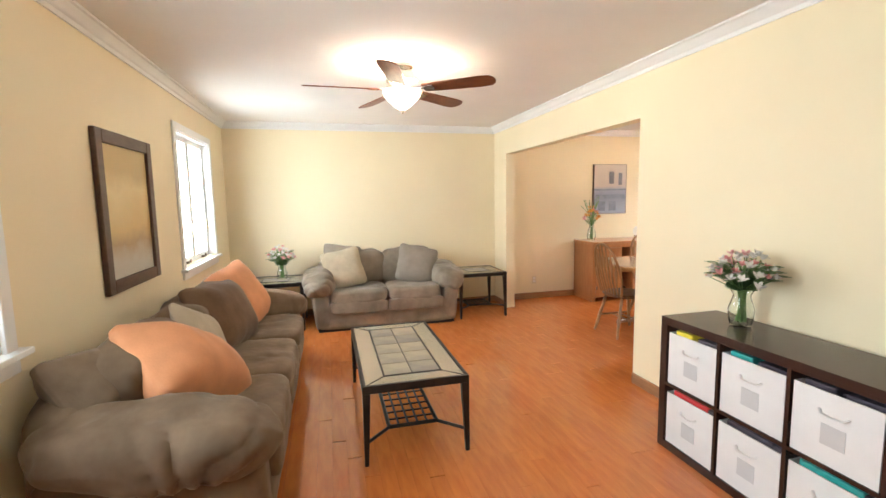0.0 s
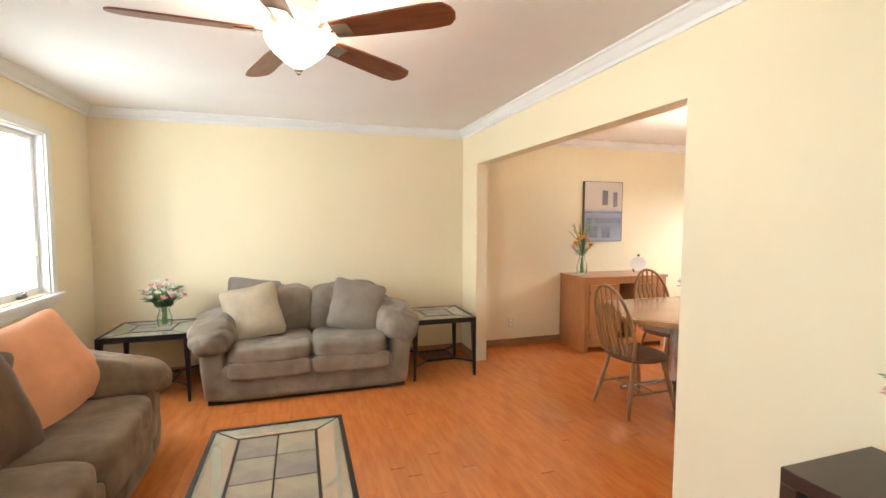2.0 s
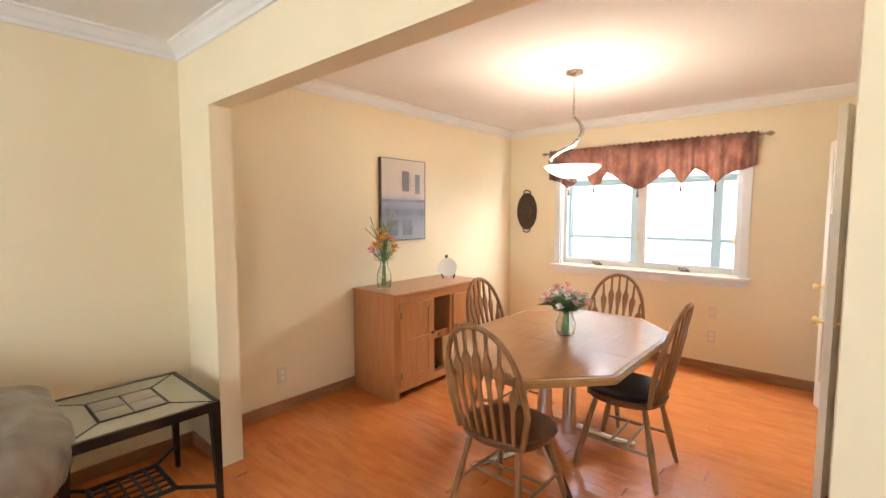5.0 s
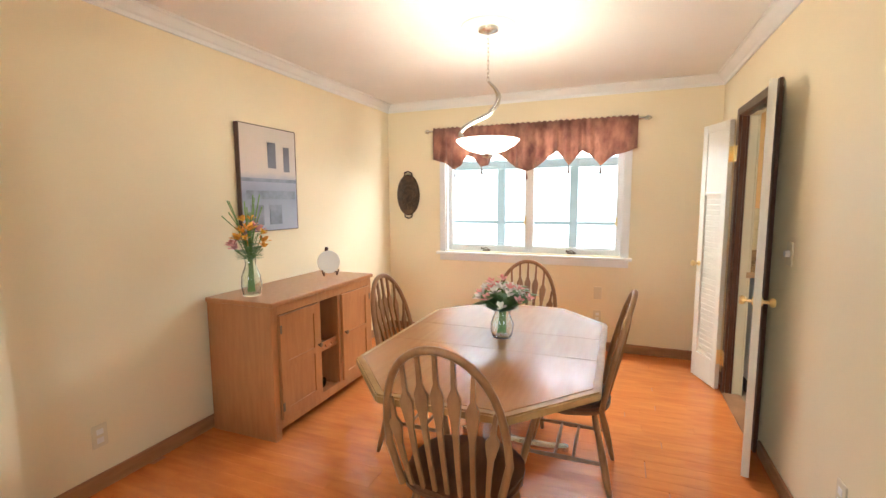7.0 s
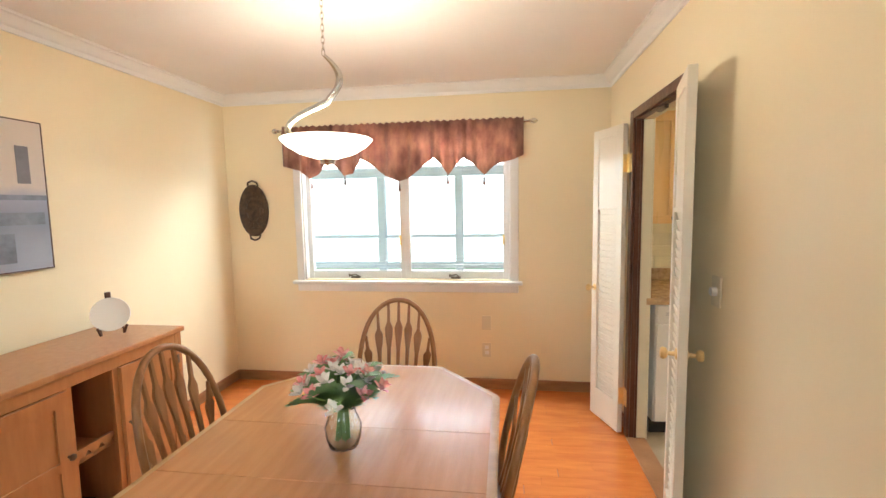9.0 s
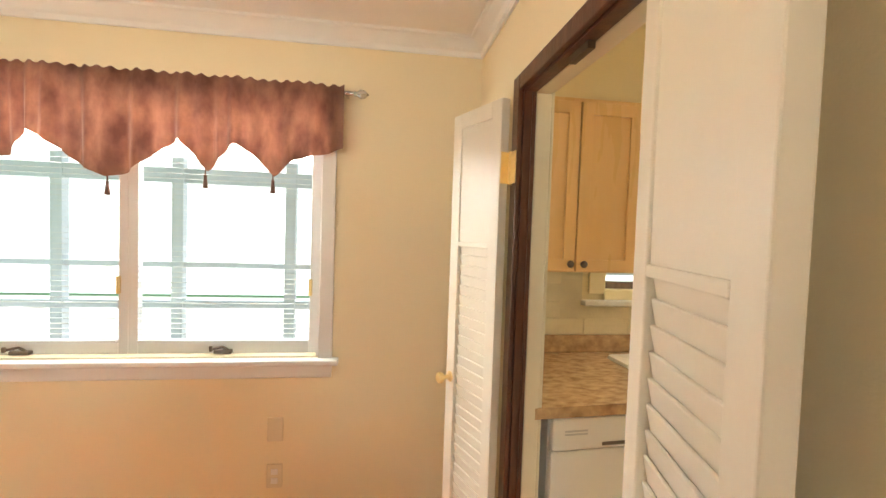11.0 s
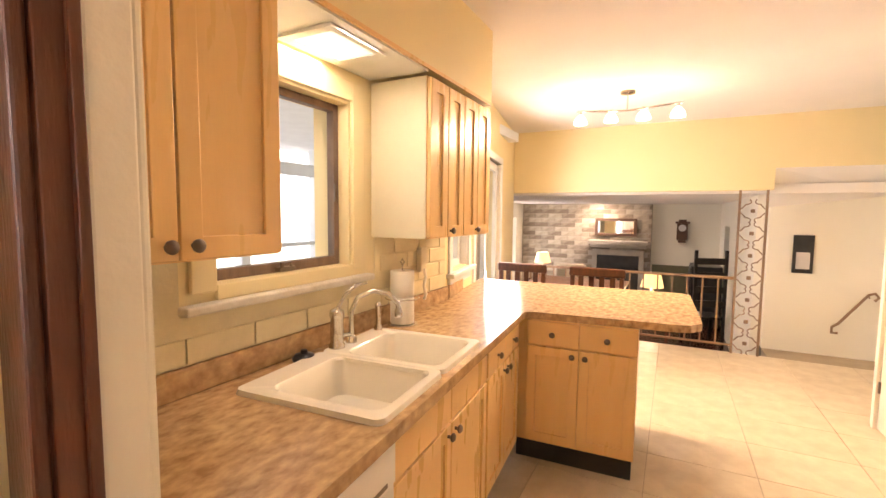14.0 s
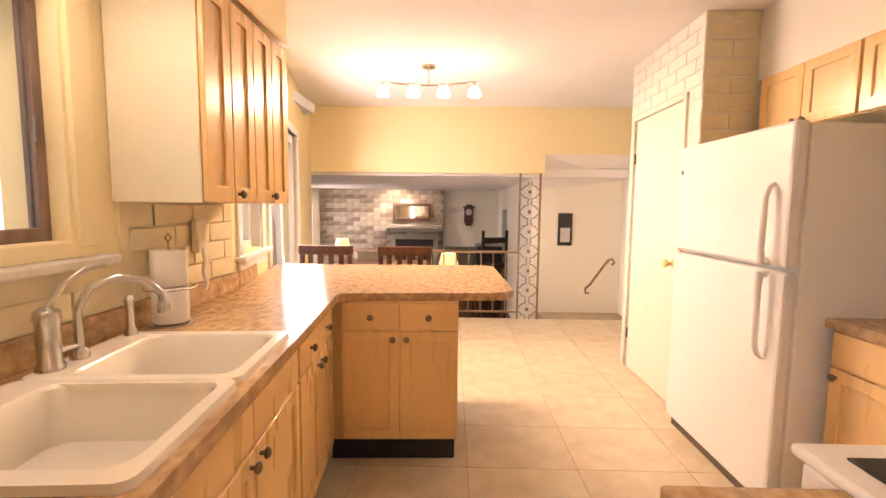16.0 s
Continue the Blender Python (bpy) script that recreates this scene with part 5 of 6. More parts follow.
def base_fronts(w, n=2, sink=False):
    fw = (w - .01) / n
    out = []
    for k in range(n):
        x = .005 + k * fw
        out.append((x, .722, fw, .142, None if sink else (fw / 2, .07)))
        out.append((x, .15, fw, .567, (fw - .035 if k % 2 == 0 and n > 1 else .035, .53)))
    return out


def on_run(y):
    """A cabinet's place on the base run, its left side at y along it."""
    return RUN @ pose(.045, y, 0, 0, 0, -90)


cabinet("sink_cabinet", "maple sink base cabinet with two doors", on_run(-.045), .86, .47, .868, base_fronts(.86, 2, True))
cabinet("base_cabinet", "maple base cabinet with small drawers", on_run(-.915), .60, .47, .868, base_fronts(.60, 2))
cabinet("peninsula_cabinet", "maple peninsula cabinet with two drawers and two doors", pose(5.70, .66, 0, 0, 0, 182.5), .67, .57, .868, [(x + .075, z, w, h, k) for x, z, w, h, k in base_fronts(.595, 2)], side=MAPLE)
part("corner_body", boxes((5.72, 6.17, .08, .60, .14, .868)), MAPLE, thing("corner_cabinet", "plain maple corner cabinet filler", "cabinet"))
ua = cabinet("wall_cabinet", "maple wall cabinet with two doors by the doorway", pose(5.875, 2.85, 1.352, 0, 0, -90), .585, .31, .745, [(.003, .003, .289, .739, (.26, .035)), (.294, .003, .288, .739, (.03, .035))], False)
ub = cabinet("wall_cabinet", "maple wall cabinet with four narrow doors", pose(5.885, 1.41, 1.352, 0, 0, -90), .73, .30, .72, [(.003 + .181 * k, .003, .179, .714, (.155 if k % 2 == 0 else .025, .03) if k in (1, 2) else None) for k in range(4)], False)
structure("wall_soffit", boxes((5.872, 6.19, .66, 2.85, 2.10, KH), (6.0, 6.19, .655, .66, 2.1, KH)), KWALL, "yellow painted soffit above the wall cabinets", "wall")
structure("trim_soffit_panel", boxes((5.875, 6.188, 1.415, 2.255, 2.085, 2.099)), TRIM, "white panel under the soffit", "trim")
sl = thing("soffit_light", "square white recessed light above the sink", "ceiling light", pose(6.03, 1.84, 2.0835))
part("frame", boxes((-.12, .12, -.16, -.12, -.012, 0), (-.12, .12, .12, .16, -.012, 0), (-.12, -.09, -.12, .12, -.012, 0), (.09, .12, -.12, .12, -.012, 0), bevel=.002), TRIM, sl)
part("diffuser", boxes((-.09, .09, -.12, .12, -.006, -.002)), PANELGLOW, sl)
part("soffit_strip", boxes((5.862, 5.8715, .68, 2.85, 2.092, 2.108)), MAPLE, thing("cabinet_moulding", "maple moulding above the wall cabinets", "moulding"))

# counters
wt = thing("worktop", "brown mottled laminate worktop with a peninsula", "worktop")


def rp(x, y):
    p = RUN @ Vector((x, y, 0))
    return p.x, p.y


def slab(*poly):
    bm = bmesh.new()
    prism(bm, poly, CT - .04, CT)
    return bm


SY0, SY1, SX0, SX1 = -.80, -.03, .05, .50
part("counter_top", slab(rp(0, SY0), (5.632, .70), (5.60, .668), (4.85, .60), (4.79, .58), (4.735, .50), (4.765, -.42), (4.82, -.475), (6.37, -.44), (6.20, .60), (6.188, .63), (6.188, rp(SX1, SY0)[1]), rp(SX1, SY0)), LAMINATE, wt)
part("counter_section", slab(rp(0, .63), rp(0, SY1), rp(SX1, SY1), (6.188, rp(SX1, SY1)[1]), (6.188, 2.85)), LAMINATE, wt)
part("counter_section", slab(rp(0, SY1), rp(0, SY0), rp(SX0, SY0), rp(SX0, SY1)), LAMINATE, wt)
part("counter_section", slab(rp(SX1, SY1), rp(SX1, SY0), (6.188, rp(SX1, SY0)[1]), (6.188, rp(SX1, SY1)[1])), LAMINATE, wt)
part("upstand", boxes((6.168, 6.187, .60, 2.85, CT + .0005, CT + .09), bevel=.005), LAMINATE, wt, "low laminate upstand")
bm = bmesh.new()
box(bm, .06, .42, -.022, -.003, CT + .0005, CT + .09, bevel=.005, m=nook)
part("upstand", bm, LAMINATE, wt)

# dishwasher
dw = thing("dishwasher", "white built-in dishwasher beside the sink cabinet", "dishwasher", on_run(.558))
part("body", boxes((0, .60, 0, .50, .1, .866)), APPLIANCE, dw)
part("door", boxes((.003, .597, -.028, -.001, .11, .74), bevel=.004), APPLIANCE, dw)
cp = part("control_panel", boxes((.003, .597, -.034, -.001, .745, .862), bevel=.006), APPLIANCE, dw)
part("handle_recess", boxes((.2, .55, -.0355, -.0342, .755, .768)), KNOB, cp)
part("button_strip", boxes((.05, .14, -.0355, -.0342, .80, .806), (.05, .14, -.0355, -.0342, .812, .818)), GREYPRINT, cp)
part("toe_kick", boxes((.0, .6, .05, .5, 0, .1)), BLACKPAINT, dw)

# sink: a moulded double bowl sunk into a raised rim
sk = thing("kitchen_sink", "white enamel double-bowl drop-in sink", "sink", RUN @ pose(.03, -.415, CT))
bm = bmesh.new()


def rect_ring(bm, x0, x1, y0, y1, z, r, n=5):
    pts = []
    for cx_, cy_, a0 in ((x1 - r, y1 - r, 0), (x0 + r, y1 - r, 90), (x0 + r, y0 + r, 180), (x1 - r, y0 + r, 270)):
        for k in range(n + 1):
            a = radians(a0 + 90 * k / n)
            pts.append(bm.verts.new((cx_ + r * math.cos(a), cy_ + r * math.sin(a), z)))
    return pts


def skin(bm, rings):
    for a, b in zip(rings, rings[1:]):
        for k in range(len(a)):
            bm.faces.new((a[k], a[(k + 1) % len(a)], b[(k + 1) % len(b)], b[k]))


for y0, y1, y0o, y1o in ((-.378, -.018, -.42, 0), (.018, .378, 0, .42)):
    rings = [rect_ring(bm, 0, .53, y0o, y1o, .0005, .03), rect_ring(bm, .004, .526, y0o + (.004 if y0o < -.1 else 0), y1o - (.004 if y1o > .1 else 0), .016, .03), rect_ring(bm, .032, .43, y0, y1, .018, .05), rect_ring(bm, .039, .423, y0 + .007, y1 - .007, .010, .05), rect_ring(bm, .05, .412, y0 + .018, y1 - .018, -.12, .05), rect_ring(bm, .085, .38, y0 + .05, y1 - .05, -.14, .05)]
    skin(bm, rings)
    bm.faces.new(rings[-1])
box(bm, .035, .50, -.028, .028, .001, .0165)
part("basin", bm, SINK, sk, "", True)
for y in (-.17, .17):
    bm = bmesh.new()
    lathe(bm, [(0, .002), (.03, .002), (.04, .004), (.042, 0)], at=(.23, y, -.14), seg=20)
    part("drain", bm, CHROME, sk, "steel drain", True)

fc = thing("faucet", "brushed nickel gooseneck faucet with side lever", "faucet", pose(6.075, 1.70, CT + .0165))
bm = bmesh.new()
lathe(bm, [(0, 0), (.032, 0), (.032, .012), (.026, .02), (.026, .12), (.030, .13), (.028, .15), (.014, .16), (0, .165)], at=(0, .09, 0), seg=20)
part("handle_body", bm, CHROME, fc, "", True)
bm = bmesh.new()
tube(bm, [(0, .09, .155), (-.01, .05, .21), (-.03, 0, .245), (-.05, -.04, .25)], [.008, .007, .007, .005], 8)
part("lever", bm, CHROME, fc, "", True)
bm = bmesh.new()
lathe(bm, [(0, 0), (.024, 0), (.022, .02), (.014, .03), (0, .03)], seg=18)
tube(bm, [(0, 0, .02), (0, 0, .13), (-.02, -.02, .19), (-.07, -.06, .215), (-.12, -.10, .20), (-.15, -.125, .155), (-.152, -.127, .13)], [.012, .011, .011, .011, .011, .011, .012], 12)
lathe(bm, [(0, 0), (.017, 0), (.018, .02), (.014, .035), (0, .036)], at=(-.152, -.127, .10), seg=14)
rod(bm, (0, .0, .035), (0, .08, .045), .009)
part("spout", bm, CHROME, fc, "curved spout", True)
bm = bmesh.new()
lathe(bm, [(0, 0), (.02, 0), (.018, .015), (.011, .03), (.013, .10), (.017, .115), (.008, .13), (0, .132)], at=(.02, -.22, 0), seg=16)
part("sprayer", bm, CHROME, fc, "side sprayer", True)

pt = thing("paper_towel_holder", "two stacked white paper towel rolls on a wire stand", "paper towel", pose(6.09, 1.28, CT))
bm = bmesh.new()
lathe(bm, [(0, 0), (.075, 0), (.075, .006), (0, .008)], seg=28)
tube(bm, [(0, 0, 0), (0, 0, .30), (.012, 0, .315), (0, 0, .33), (-.012, 0, .315), (0, 0, .30)], .004, 6)
tube(bm, [(.085 * math.cos(a), .085 * math.sin(a), .135) for a in np.linspace(0, 5.8, 24)], .003, 6)
rod(bm, (.085, 0, .004), (.085, 0, .135), .003)
part("wire_stand", bm, CHROME, pt, "", True)
for z in (.01, .145):
    bm = bmesh.new()
    lathe(bm, [(.02, 0), (.058, 0), (.060, .004), (.060, .124), (.058, .128), (.02, .128), (.02, 0)], at=(0, 0, z), seg=32)
    part("paper_roll", bm, PAPER, pt, "", True)
tw = thing("wall_phone_cord", "beige corded kitchen plug and cord on the brick", "cord", pose(6.165, .98, 1.2))
part("plug_box", boxes((-.03, 0, -.035, .035, -.06, .08), bevel=.008), PLATE, tw)
bm = bmesh.new()
tube(bm, [(-.03, 0, -.04), (-.035, -.01, -.09), (-.03, .0, -.14), (-.035, -.012, -.19), (-.03, -.004, -.22)], .01, 8)
part("cord", bm, PAPER, tw, "", True)

ss = thing("sink_stopper", "black rubber sink stopper lying behind the sink", "stopper", pose(6.115, 1.93, CT))
bm = bmesh.new()
lathe(bm, [(0, 0), (.042, 0), (.045, .008), (.034, .022), (.014, .027), (.012, .04), (0, .042)], seg=20)
part("rubber_plug", bm, BLACKPAINT, ss, "", True)

# track light
tk = thing("track_light", "nickel four-spot ceiling track light with lit glass shades", "ceiling light", pose(5.285, -1.0, 0))
bm = bmesh.new()
lathe(bm, [(0, KH), (.065, KH), (.06, KH - .02), (.02, KH - .03), (0, KH - .03)], seg=24)
rod(bm, (0, 0, KH - .03), (0, 0, 2.375), .008)
part("canopy", bm, CHROME, tk, "", True)
bm = bmesh.new()
tube(bm, [(-.42 + .84 * k / 12, 0, 2.375 + .012 * math.cos(k * .52)) for k in range(13)], .009, 8)
part("bar", bm, CHROME, tk, "", True)
for k in range(4):
    x = .385 - .257 * k
    sp = part("spot", rod(bmesh.new(), (x, 0, 2.38), (x, .0, 2.345), .012), CHROME, tk)
    bm = bmesh.new()
    lathe(bm, [(.014, 0), (.036, -.02), (.054, -.055), (.056, -.082), (.050, -.082), (.04, -.055), (.026, -.022), (.012, -.003)], at=(x, 0, 2.355), seg=20)
    part("glass_shade", bm, SPOTGLASS, sp, "lit white glass shade", True)

# pantry block with its door
structure("wall_pantry", boxes((2.93, 3.575, -1.0, -.90, 0, KH), (2.93, 3.575, -.12, .065, 0, KH), (2.93, 3.575, -.90, -.12, 2.06, KH)), JOINTW, "white painted brick pantry wall", "wall")
pdr = thing("door_pantry", "ivory painted flush pantry door with brass knob", "door", pose(3.575, -.51, 0), kind="structure")
part("door_leaf", boxes((-.045, -.005, -.385, .385, .01, 2.05), bevel=.003), DOORWHITE, pdr)
bm = bmesh.new()
lathe(bm, [(0, 0), (.03, 0), (.03, .005), (.011, .01), (.010, .035), (.024, .042), (.029, .055), (.02, .066), (0, .068)], seg=20, m=pose(-.005, .33, .98, 0, 90, 0))
part("door_knob", bm, BRASS, pdr, "brass knob", True)
for z in (.3, 1.75):
    part("hinge", boxes((-.004, .006, -.392, -.372, z - .04, z + .04)), KNOB, pdr)
part("door_trim", boxes((-.004, .018, -.425, -.388, 0, 2.09), (-.004, .018, .388, .425, 0, 2.09), (-.004, .018, -.388, .388, 2.053, 2.09), bevel=.003), DOORWHITE, pdr)

# refrigerator
rf = thing("refrigerator", "white two-door top-freezer refrigerator beside the pantry", "refrigerator", pose(3.70, .10, 0))
part("cabinet_body", boxes((-.70, -.065, 0, .905, .03, 1.70), bevel=.012), APPLIANCE, rf)
part("freezer_door", boxes((-.06, 0, -.005, .91, 1.105, 1.71), bevel=.016), APPLIANCE, rf)
part("fridge_door", boxes((-.06, 0, -.005, .91, .06, 1.088), bevel=.016), APPLIANCE, rf)
part("base_grille", boxes((-.10, -.03, .02, .885, .0, .055)), KNOB, rf)
for za, zb in ((1.125, 1.46), (1.07, .70)):
    bm = bmesh.new()
    up = 1 if zb > za else -1
    tube(bm, [(.0, .80, za), (.036, .81, za), (.042, .815, za + up * .05), (.036, .815, zb - up * .06), (.02, .815, zb - up * .015), (0, .815, zb)], [.026, .024, .018, .016, .014, .012], 10, .7)
    part("handle", bm, APPLIANCE, rf, "white moulded handle", True)
part("badge", boxes((.0, .004, .03, .05, 1.55, 1.575)), KNOB, rf)

# cabinets and counter on the west side, stove in the corner
for k in range(4):
    cabinet("wall_cabinet", "maple wall cabinet above the refrigerator", pose(3.25, .12 + .66 * k, 1.78, 0, 0, 90), .655, .32, .33, [(.003, .003, .322, .324, (.29, .03)), (.328, .003, .322, .324, (.03, .03))], False)
structure("wall_soffit_west", boxes((2.93, 3.255, .07, 2.85, 2.112, KH)), PALE, "pale painted soffit above the cabinets", "wall")
cabinet("base_cabinet", "maple base cabinet beside the refrigerator", pose(3.50, 1.05, 0, 0, 0, 90), .55, .56, .868, base_fronts(.55, 1))
wt2 = thing("worktop", "brown mottled laminate worktop beside the refrigerator", "worktop")
part("counter_top", boxes((2.935, 3.53, 1.02, 2.13, CT - .04, CT), bevel=.008), LAMINATE, wt2)
cabinet("base_cabinet", "narrow maple base cabinet beside the doorway", pose(4.45, 2.22, 0), .25, .56, .868, base_fronts(.25, 1))
wt3 = thing("worktop", "short brown laminate worktop beside the stove", "worktop")
part("counter_top", boxes((4.44, 4.73, 2.175, 2.85, CT - .04, CT), bevel=.008), LAMINATE, wt3)
st = thing("stove", "white electric stove with a black glass top", "stove", pose(3.67, 2.05, 0))
part("stove_body", boxes((0, .76, .03, .72, .02, .895), bevel=.006), APPLIANCE, st)
part("cooktop_rim", boxes((-.002, .762, .0, .72, .896, .918), bevel=.008), APPLIANCE, st)
part("cooktop", boxes((.05, .71, .06, .64, .9185, .924), bevel=.002), BLACKGLASS, st, "black glass cooktop")
part("oven_door", boxes((.02, .74, .0, .029, .2, .80), bevel=.006), APPLIANCE, st)
bm = bmesh.new()
tube(bm, [(.08, 0, .76), (.08, -.045, .76), (.68, -.045, .76), (.68, 0, .76)], .012, 8)
part("oven_handle", bm, APPLIANCE, st, "", True)
part("control_panel", boxes((0, .76, .66, .72, .9185, 1.06), bevel=.006), APPLIANCE, st)

# railing and iron post at the edge of the nook
rl = thing("railing", "brown wrought iron railing above the sunken room", "railing", pose(0, -2.46, 0))
part("top_rail", boxes((4.29, 6.70, -.018, .018, .80, .83), bevel=.004), RAILMETAL, rl)
part("bottom_rail", boxes((4.29, 6.70, -.010, .010, .08, .10)), RAILMETAL, rl)
me = mesh_of("baluster", boxes((-.008, .008, -.008, .008, .10, .80)), RAILMETAL)
for k in range(16):
    o = new("baluster", me)
    o.parent, o.matrix_basis = rl, pose(4.43 + k * .148, 0, 0)
for x in (5.5, 6.68):
    part("newel", boxes((x - .014, x + .014, -.014, .014, 0, .80)), RAILMETAL, rl)
ip = thing("iron_post", "open scrollwork wrought iron post", "post", pose(4.16, -2.47, 0))
part("upright", boxes((-.13, -.108, -.012, .012, 0, 1.747)), RAILMETAL, ip)
part("upright", boxes((.108, .13, -.012, .012, 0, 1.747)), RAILMETAL, ip)
for k in range(7):
    z = .12 + k * .235
    for s in (-1, 1):
        for q in (-1, 1):
            bm = bmesh.new()
            tube(bm, [(s * (.104 - .075 * (1 - math.cos(a)) * .5 - .02 * math.sin(2 * a)), 0, z + q * (.02 + .1 * a / 4.2) + q * .018 * math.sin(a * 1.5)) for a in np.linspace(0, 4.2, 12)], .0065, 6)
            part("scroll", bm, RAILMETAL, ip)
    part("rosette", boxes((-.02, .02, -.008, .008, z - .02, z + .02), bevel=.006), RAILMETAL, ip)

# stair wall things
hr = thing("handrail", "short brown iron handrail on the stair wall", "handrail", pose(3.07, -2.86, -.09))
bm = bmesh.new()
tube(bm, [(-.02, .07, .72), (-.05, .07, .76), (-.02, .07, .80), (.03, .07, .78), (.25, .07, .46), (.30, .07, .42), (.30, .07, .36), (.25, .07, .36)], .014, 8)
part("rail", bm, RAILMETAL, hr, "", True)
part("bracket", rod(rod(bmesh.new(), (.0, 0, .74), (.03, .07, .77), .008), (.24, 0, .44), (.26, .07, .45), .008), RAILMETAL, hr)
bp = thing("framed_photo", "small black framed dark photograph", "picture", pose(3.64, -2.86, 1.075))
part("frame", boxes((-.09, .09, 0, .02, -.205, .205), bevel=.003), BLACKPAINT, bp)
part("print", boxes((-.06, .06, .0205, .023, -.16, .02)), GREYPRINT, bp)

# family room things seen below the header
bm = boxes((5.28, 8.04, FY, FY + .12, FZ, FC))
fp_wall = structure("wall_fireplace", bm, FIREJOINT, "grey and tan brick fireplace wall", "wall")
fp = thing("fireplace", "brick fireplace with a black firebox and grey mantel", "fireplace", pose(5.92, FY + .165, 0))
part("firebox", boxes((-.42, .42, 0, .04, FZ, .62)), BLACKPAINT, fp, "black firebox")
part("surround", boxes((-.52, -.42, 0, .05, FZ, .74), (.42, .52, 0, .05, FZ, .74), (-.42, .42, 0, .05, .62, .74), bevel=.004), FIREJOINT, fp)
part("mantel", boxes((-.60, .60, 0, .22, .86, .94), (-.55, .55, 0, .16, .78, .86), bevel=.01), FIREJOINT, fp, "grey stone mantel")
mi = thing("mantel_mirror", "dark framed mirror above the mantel", "mirror", pose(5.98, FY + .17, 1.22))
part("frame", boxes((-.42, .42, 0, .03, -.19, -.13), (-.42, .42, 0, .03, .13, .19), (-.42, -.36, 0, .03, -.13, .13), (.36, .42, 0, .03, -.13, .13), bevel=.005), FRAMEWOOD, mi)
part("mirror_glass", boxes((-.36, .36, .004, .010, -.13, .13)), MIRROR, mi)
ck = thing("wall_clock", "dark wooden pendulum wall clock", "clock", pose(4.72, FY, 1.18))
part("case", boxes((-.10, .10, 0, .07, -.20, .14), (-.13, .13, 0, .08, .14, .18), (-.07, .07, 0, .07, .18, .22), (-.07, .07, 0, .07, -.25, -.20), bevel=.008), FRAMEWOOD, ck)
bm = bmesh.new()
lathe(bm, [(0, 0), (.07, 0), (.07, .006), (0, .008)], seg=24, m=pose(0, .07, .05, -90, 0, 0))
part("dial", bm, GREYPRINT, ck, "pale round dial")


def table_lamp(at, label, s=1.0):
    t = thing("table_lamp", label, "table lamp", pose(*at), group="lit table lamps")
    bm = bmesh.new()
    lathe(bm, [(0, 0), (.07 * s, 0), (.075 * s, .02), (.03 * s, .04), (.06 * s, .14 * s), (.07 * s, .2 * s), (.03 * s, .3 * s), (.012, .32 * s), (.012, .42 * s), (0, .42 * s)], seg=20)
    part("lamp_base", bm, UPHOL, t, "", True)
    bm = bmesh.new()
    lathe(bm, [(.19 * s, .36 * s), (.13 * s, .60 * s), (.125 * s, .60 * s), (.185 * s, .36 * s)], seg=28)
    part("shade", bm, LAMPSHADE, t, "lit cream shade", True)
    return t


def side_table(at, h, label):
    t = thing("side_table", label, "table", pose(*at))
    part("tabletop", boxes((-.26, .26, -.26, .26, h - .03, h), bevel=.006), DARKWOOD, t)
    for sx in (-1, 1):
        for sy in (-1, 1):
            part("leg", boxes((sx * .22 - .02, sx * .22 + .02, sy * .22 - .02, sy * .22 + .02, 0, h - .031)), DARKWOOD, t)


side_table((5.13, -4.1, FZ), .66, "dark wooden side table below the railing")
table_lamp((5.13, -4.1, FZ + .66), "cream table lamp, lit, on a dark side table", .85)
side_table((7.35, -6.3, FZ), .68, "dark wooden side table beside the brick wall")
table_lamp((7.35, -6.3, FZ + .68), "cream table lamp, lit, beside the armchair", .9)
ac = thing("armchair", "cream upholstered armchair by the fireplace", "armchair", pose(6.55, -5.8, FZ, 0, 0, 30))
for nm, sz, at, sd in (("seat", (.62, .62, .24), (0, 0, .34), 1), ("backrest", (.66, .18, .62), (0, -.30, .72), 2), ("arm", (.14, .60, .5), (-.36, 0, .36), 3), ("arm", (.14, .60, .5), (.36, 0, .36), 4)):
    bm = bmesh.new()
    soft(bm, sz, Matrix.Translation(at), 6, .005, sd, 8)
    part(nm, bm, UPHOL, ac, "", True)
for sx in (-1, 1):
    for sy in (-1, 1):
        part("leg", boxes((sx * .28 - .02, sx * .28 + .02, sy * .26 - .02, sy * .26 + .02, 0, .24)), DARKWOOD, ac)
for dx, lab in ((4.42, "dark rocking chair by the pale wall"),):
    rc = thing("side_chair", lab, "chair", pose(dx, -5.0, FZ, 0, 0, 200))
    part("seat", boxes((-.24, .24, -.22, .22, .42, .46), bevel=.008), BLACKMETAL, rc)
    for sx in (-1, 1):
        part("leg", boxes((sx * .22 - .02, sx * .22 + .02, .18, .22, 0, .42)), BLACKMETAL, rc)
        part("back_post", boxes((sx * .22 - .02, sx * .22 + .02, -.24, -.20, 0, 1.5)), BLACKMETAL, rc)
    for k in range(4):
        part("slat", boxes((-.2, .2, -.235, -.215, .62 + .22 * k, .72 + .22 * k)), BLACKMETAL, rc)
cab = thing("tall_cabinet", "black cabinet against the family room wall", "cabinet", pose(4.06, -6.6, FZ))
part("body", boxes((0, .5, -.4, .4, 0, 1.1), bevel=.01), BLACKPAINT, cab)
part("door", boxes((.501, .515, -.38, .38, .04, 1.06), bevel=.004), BLACKPAINT, cab)


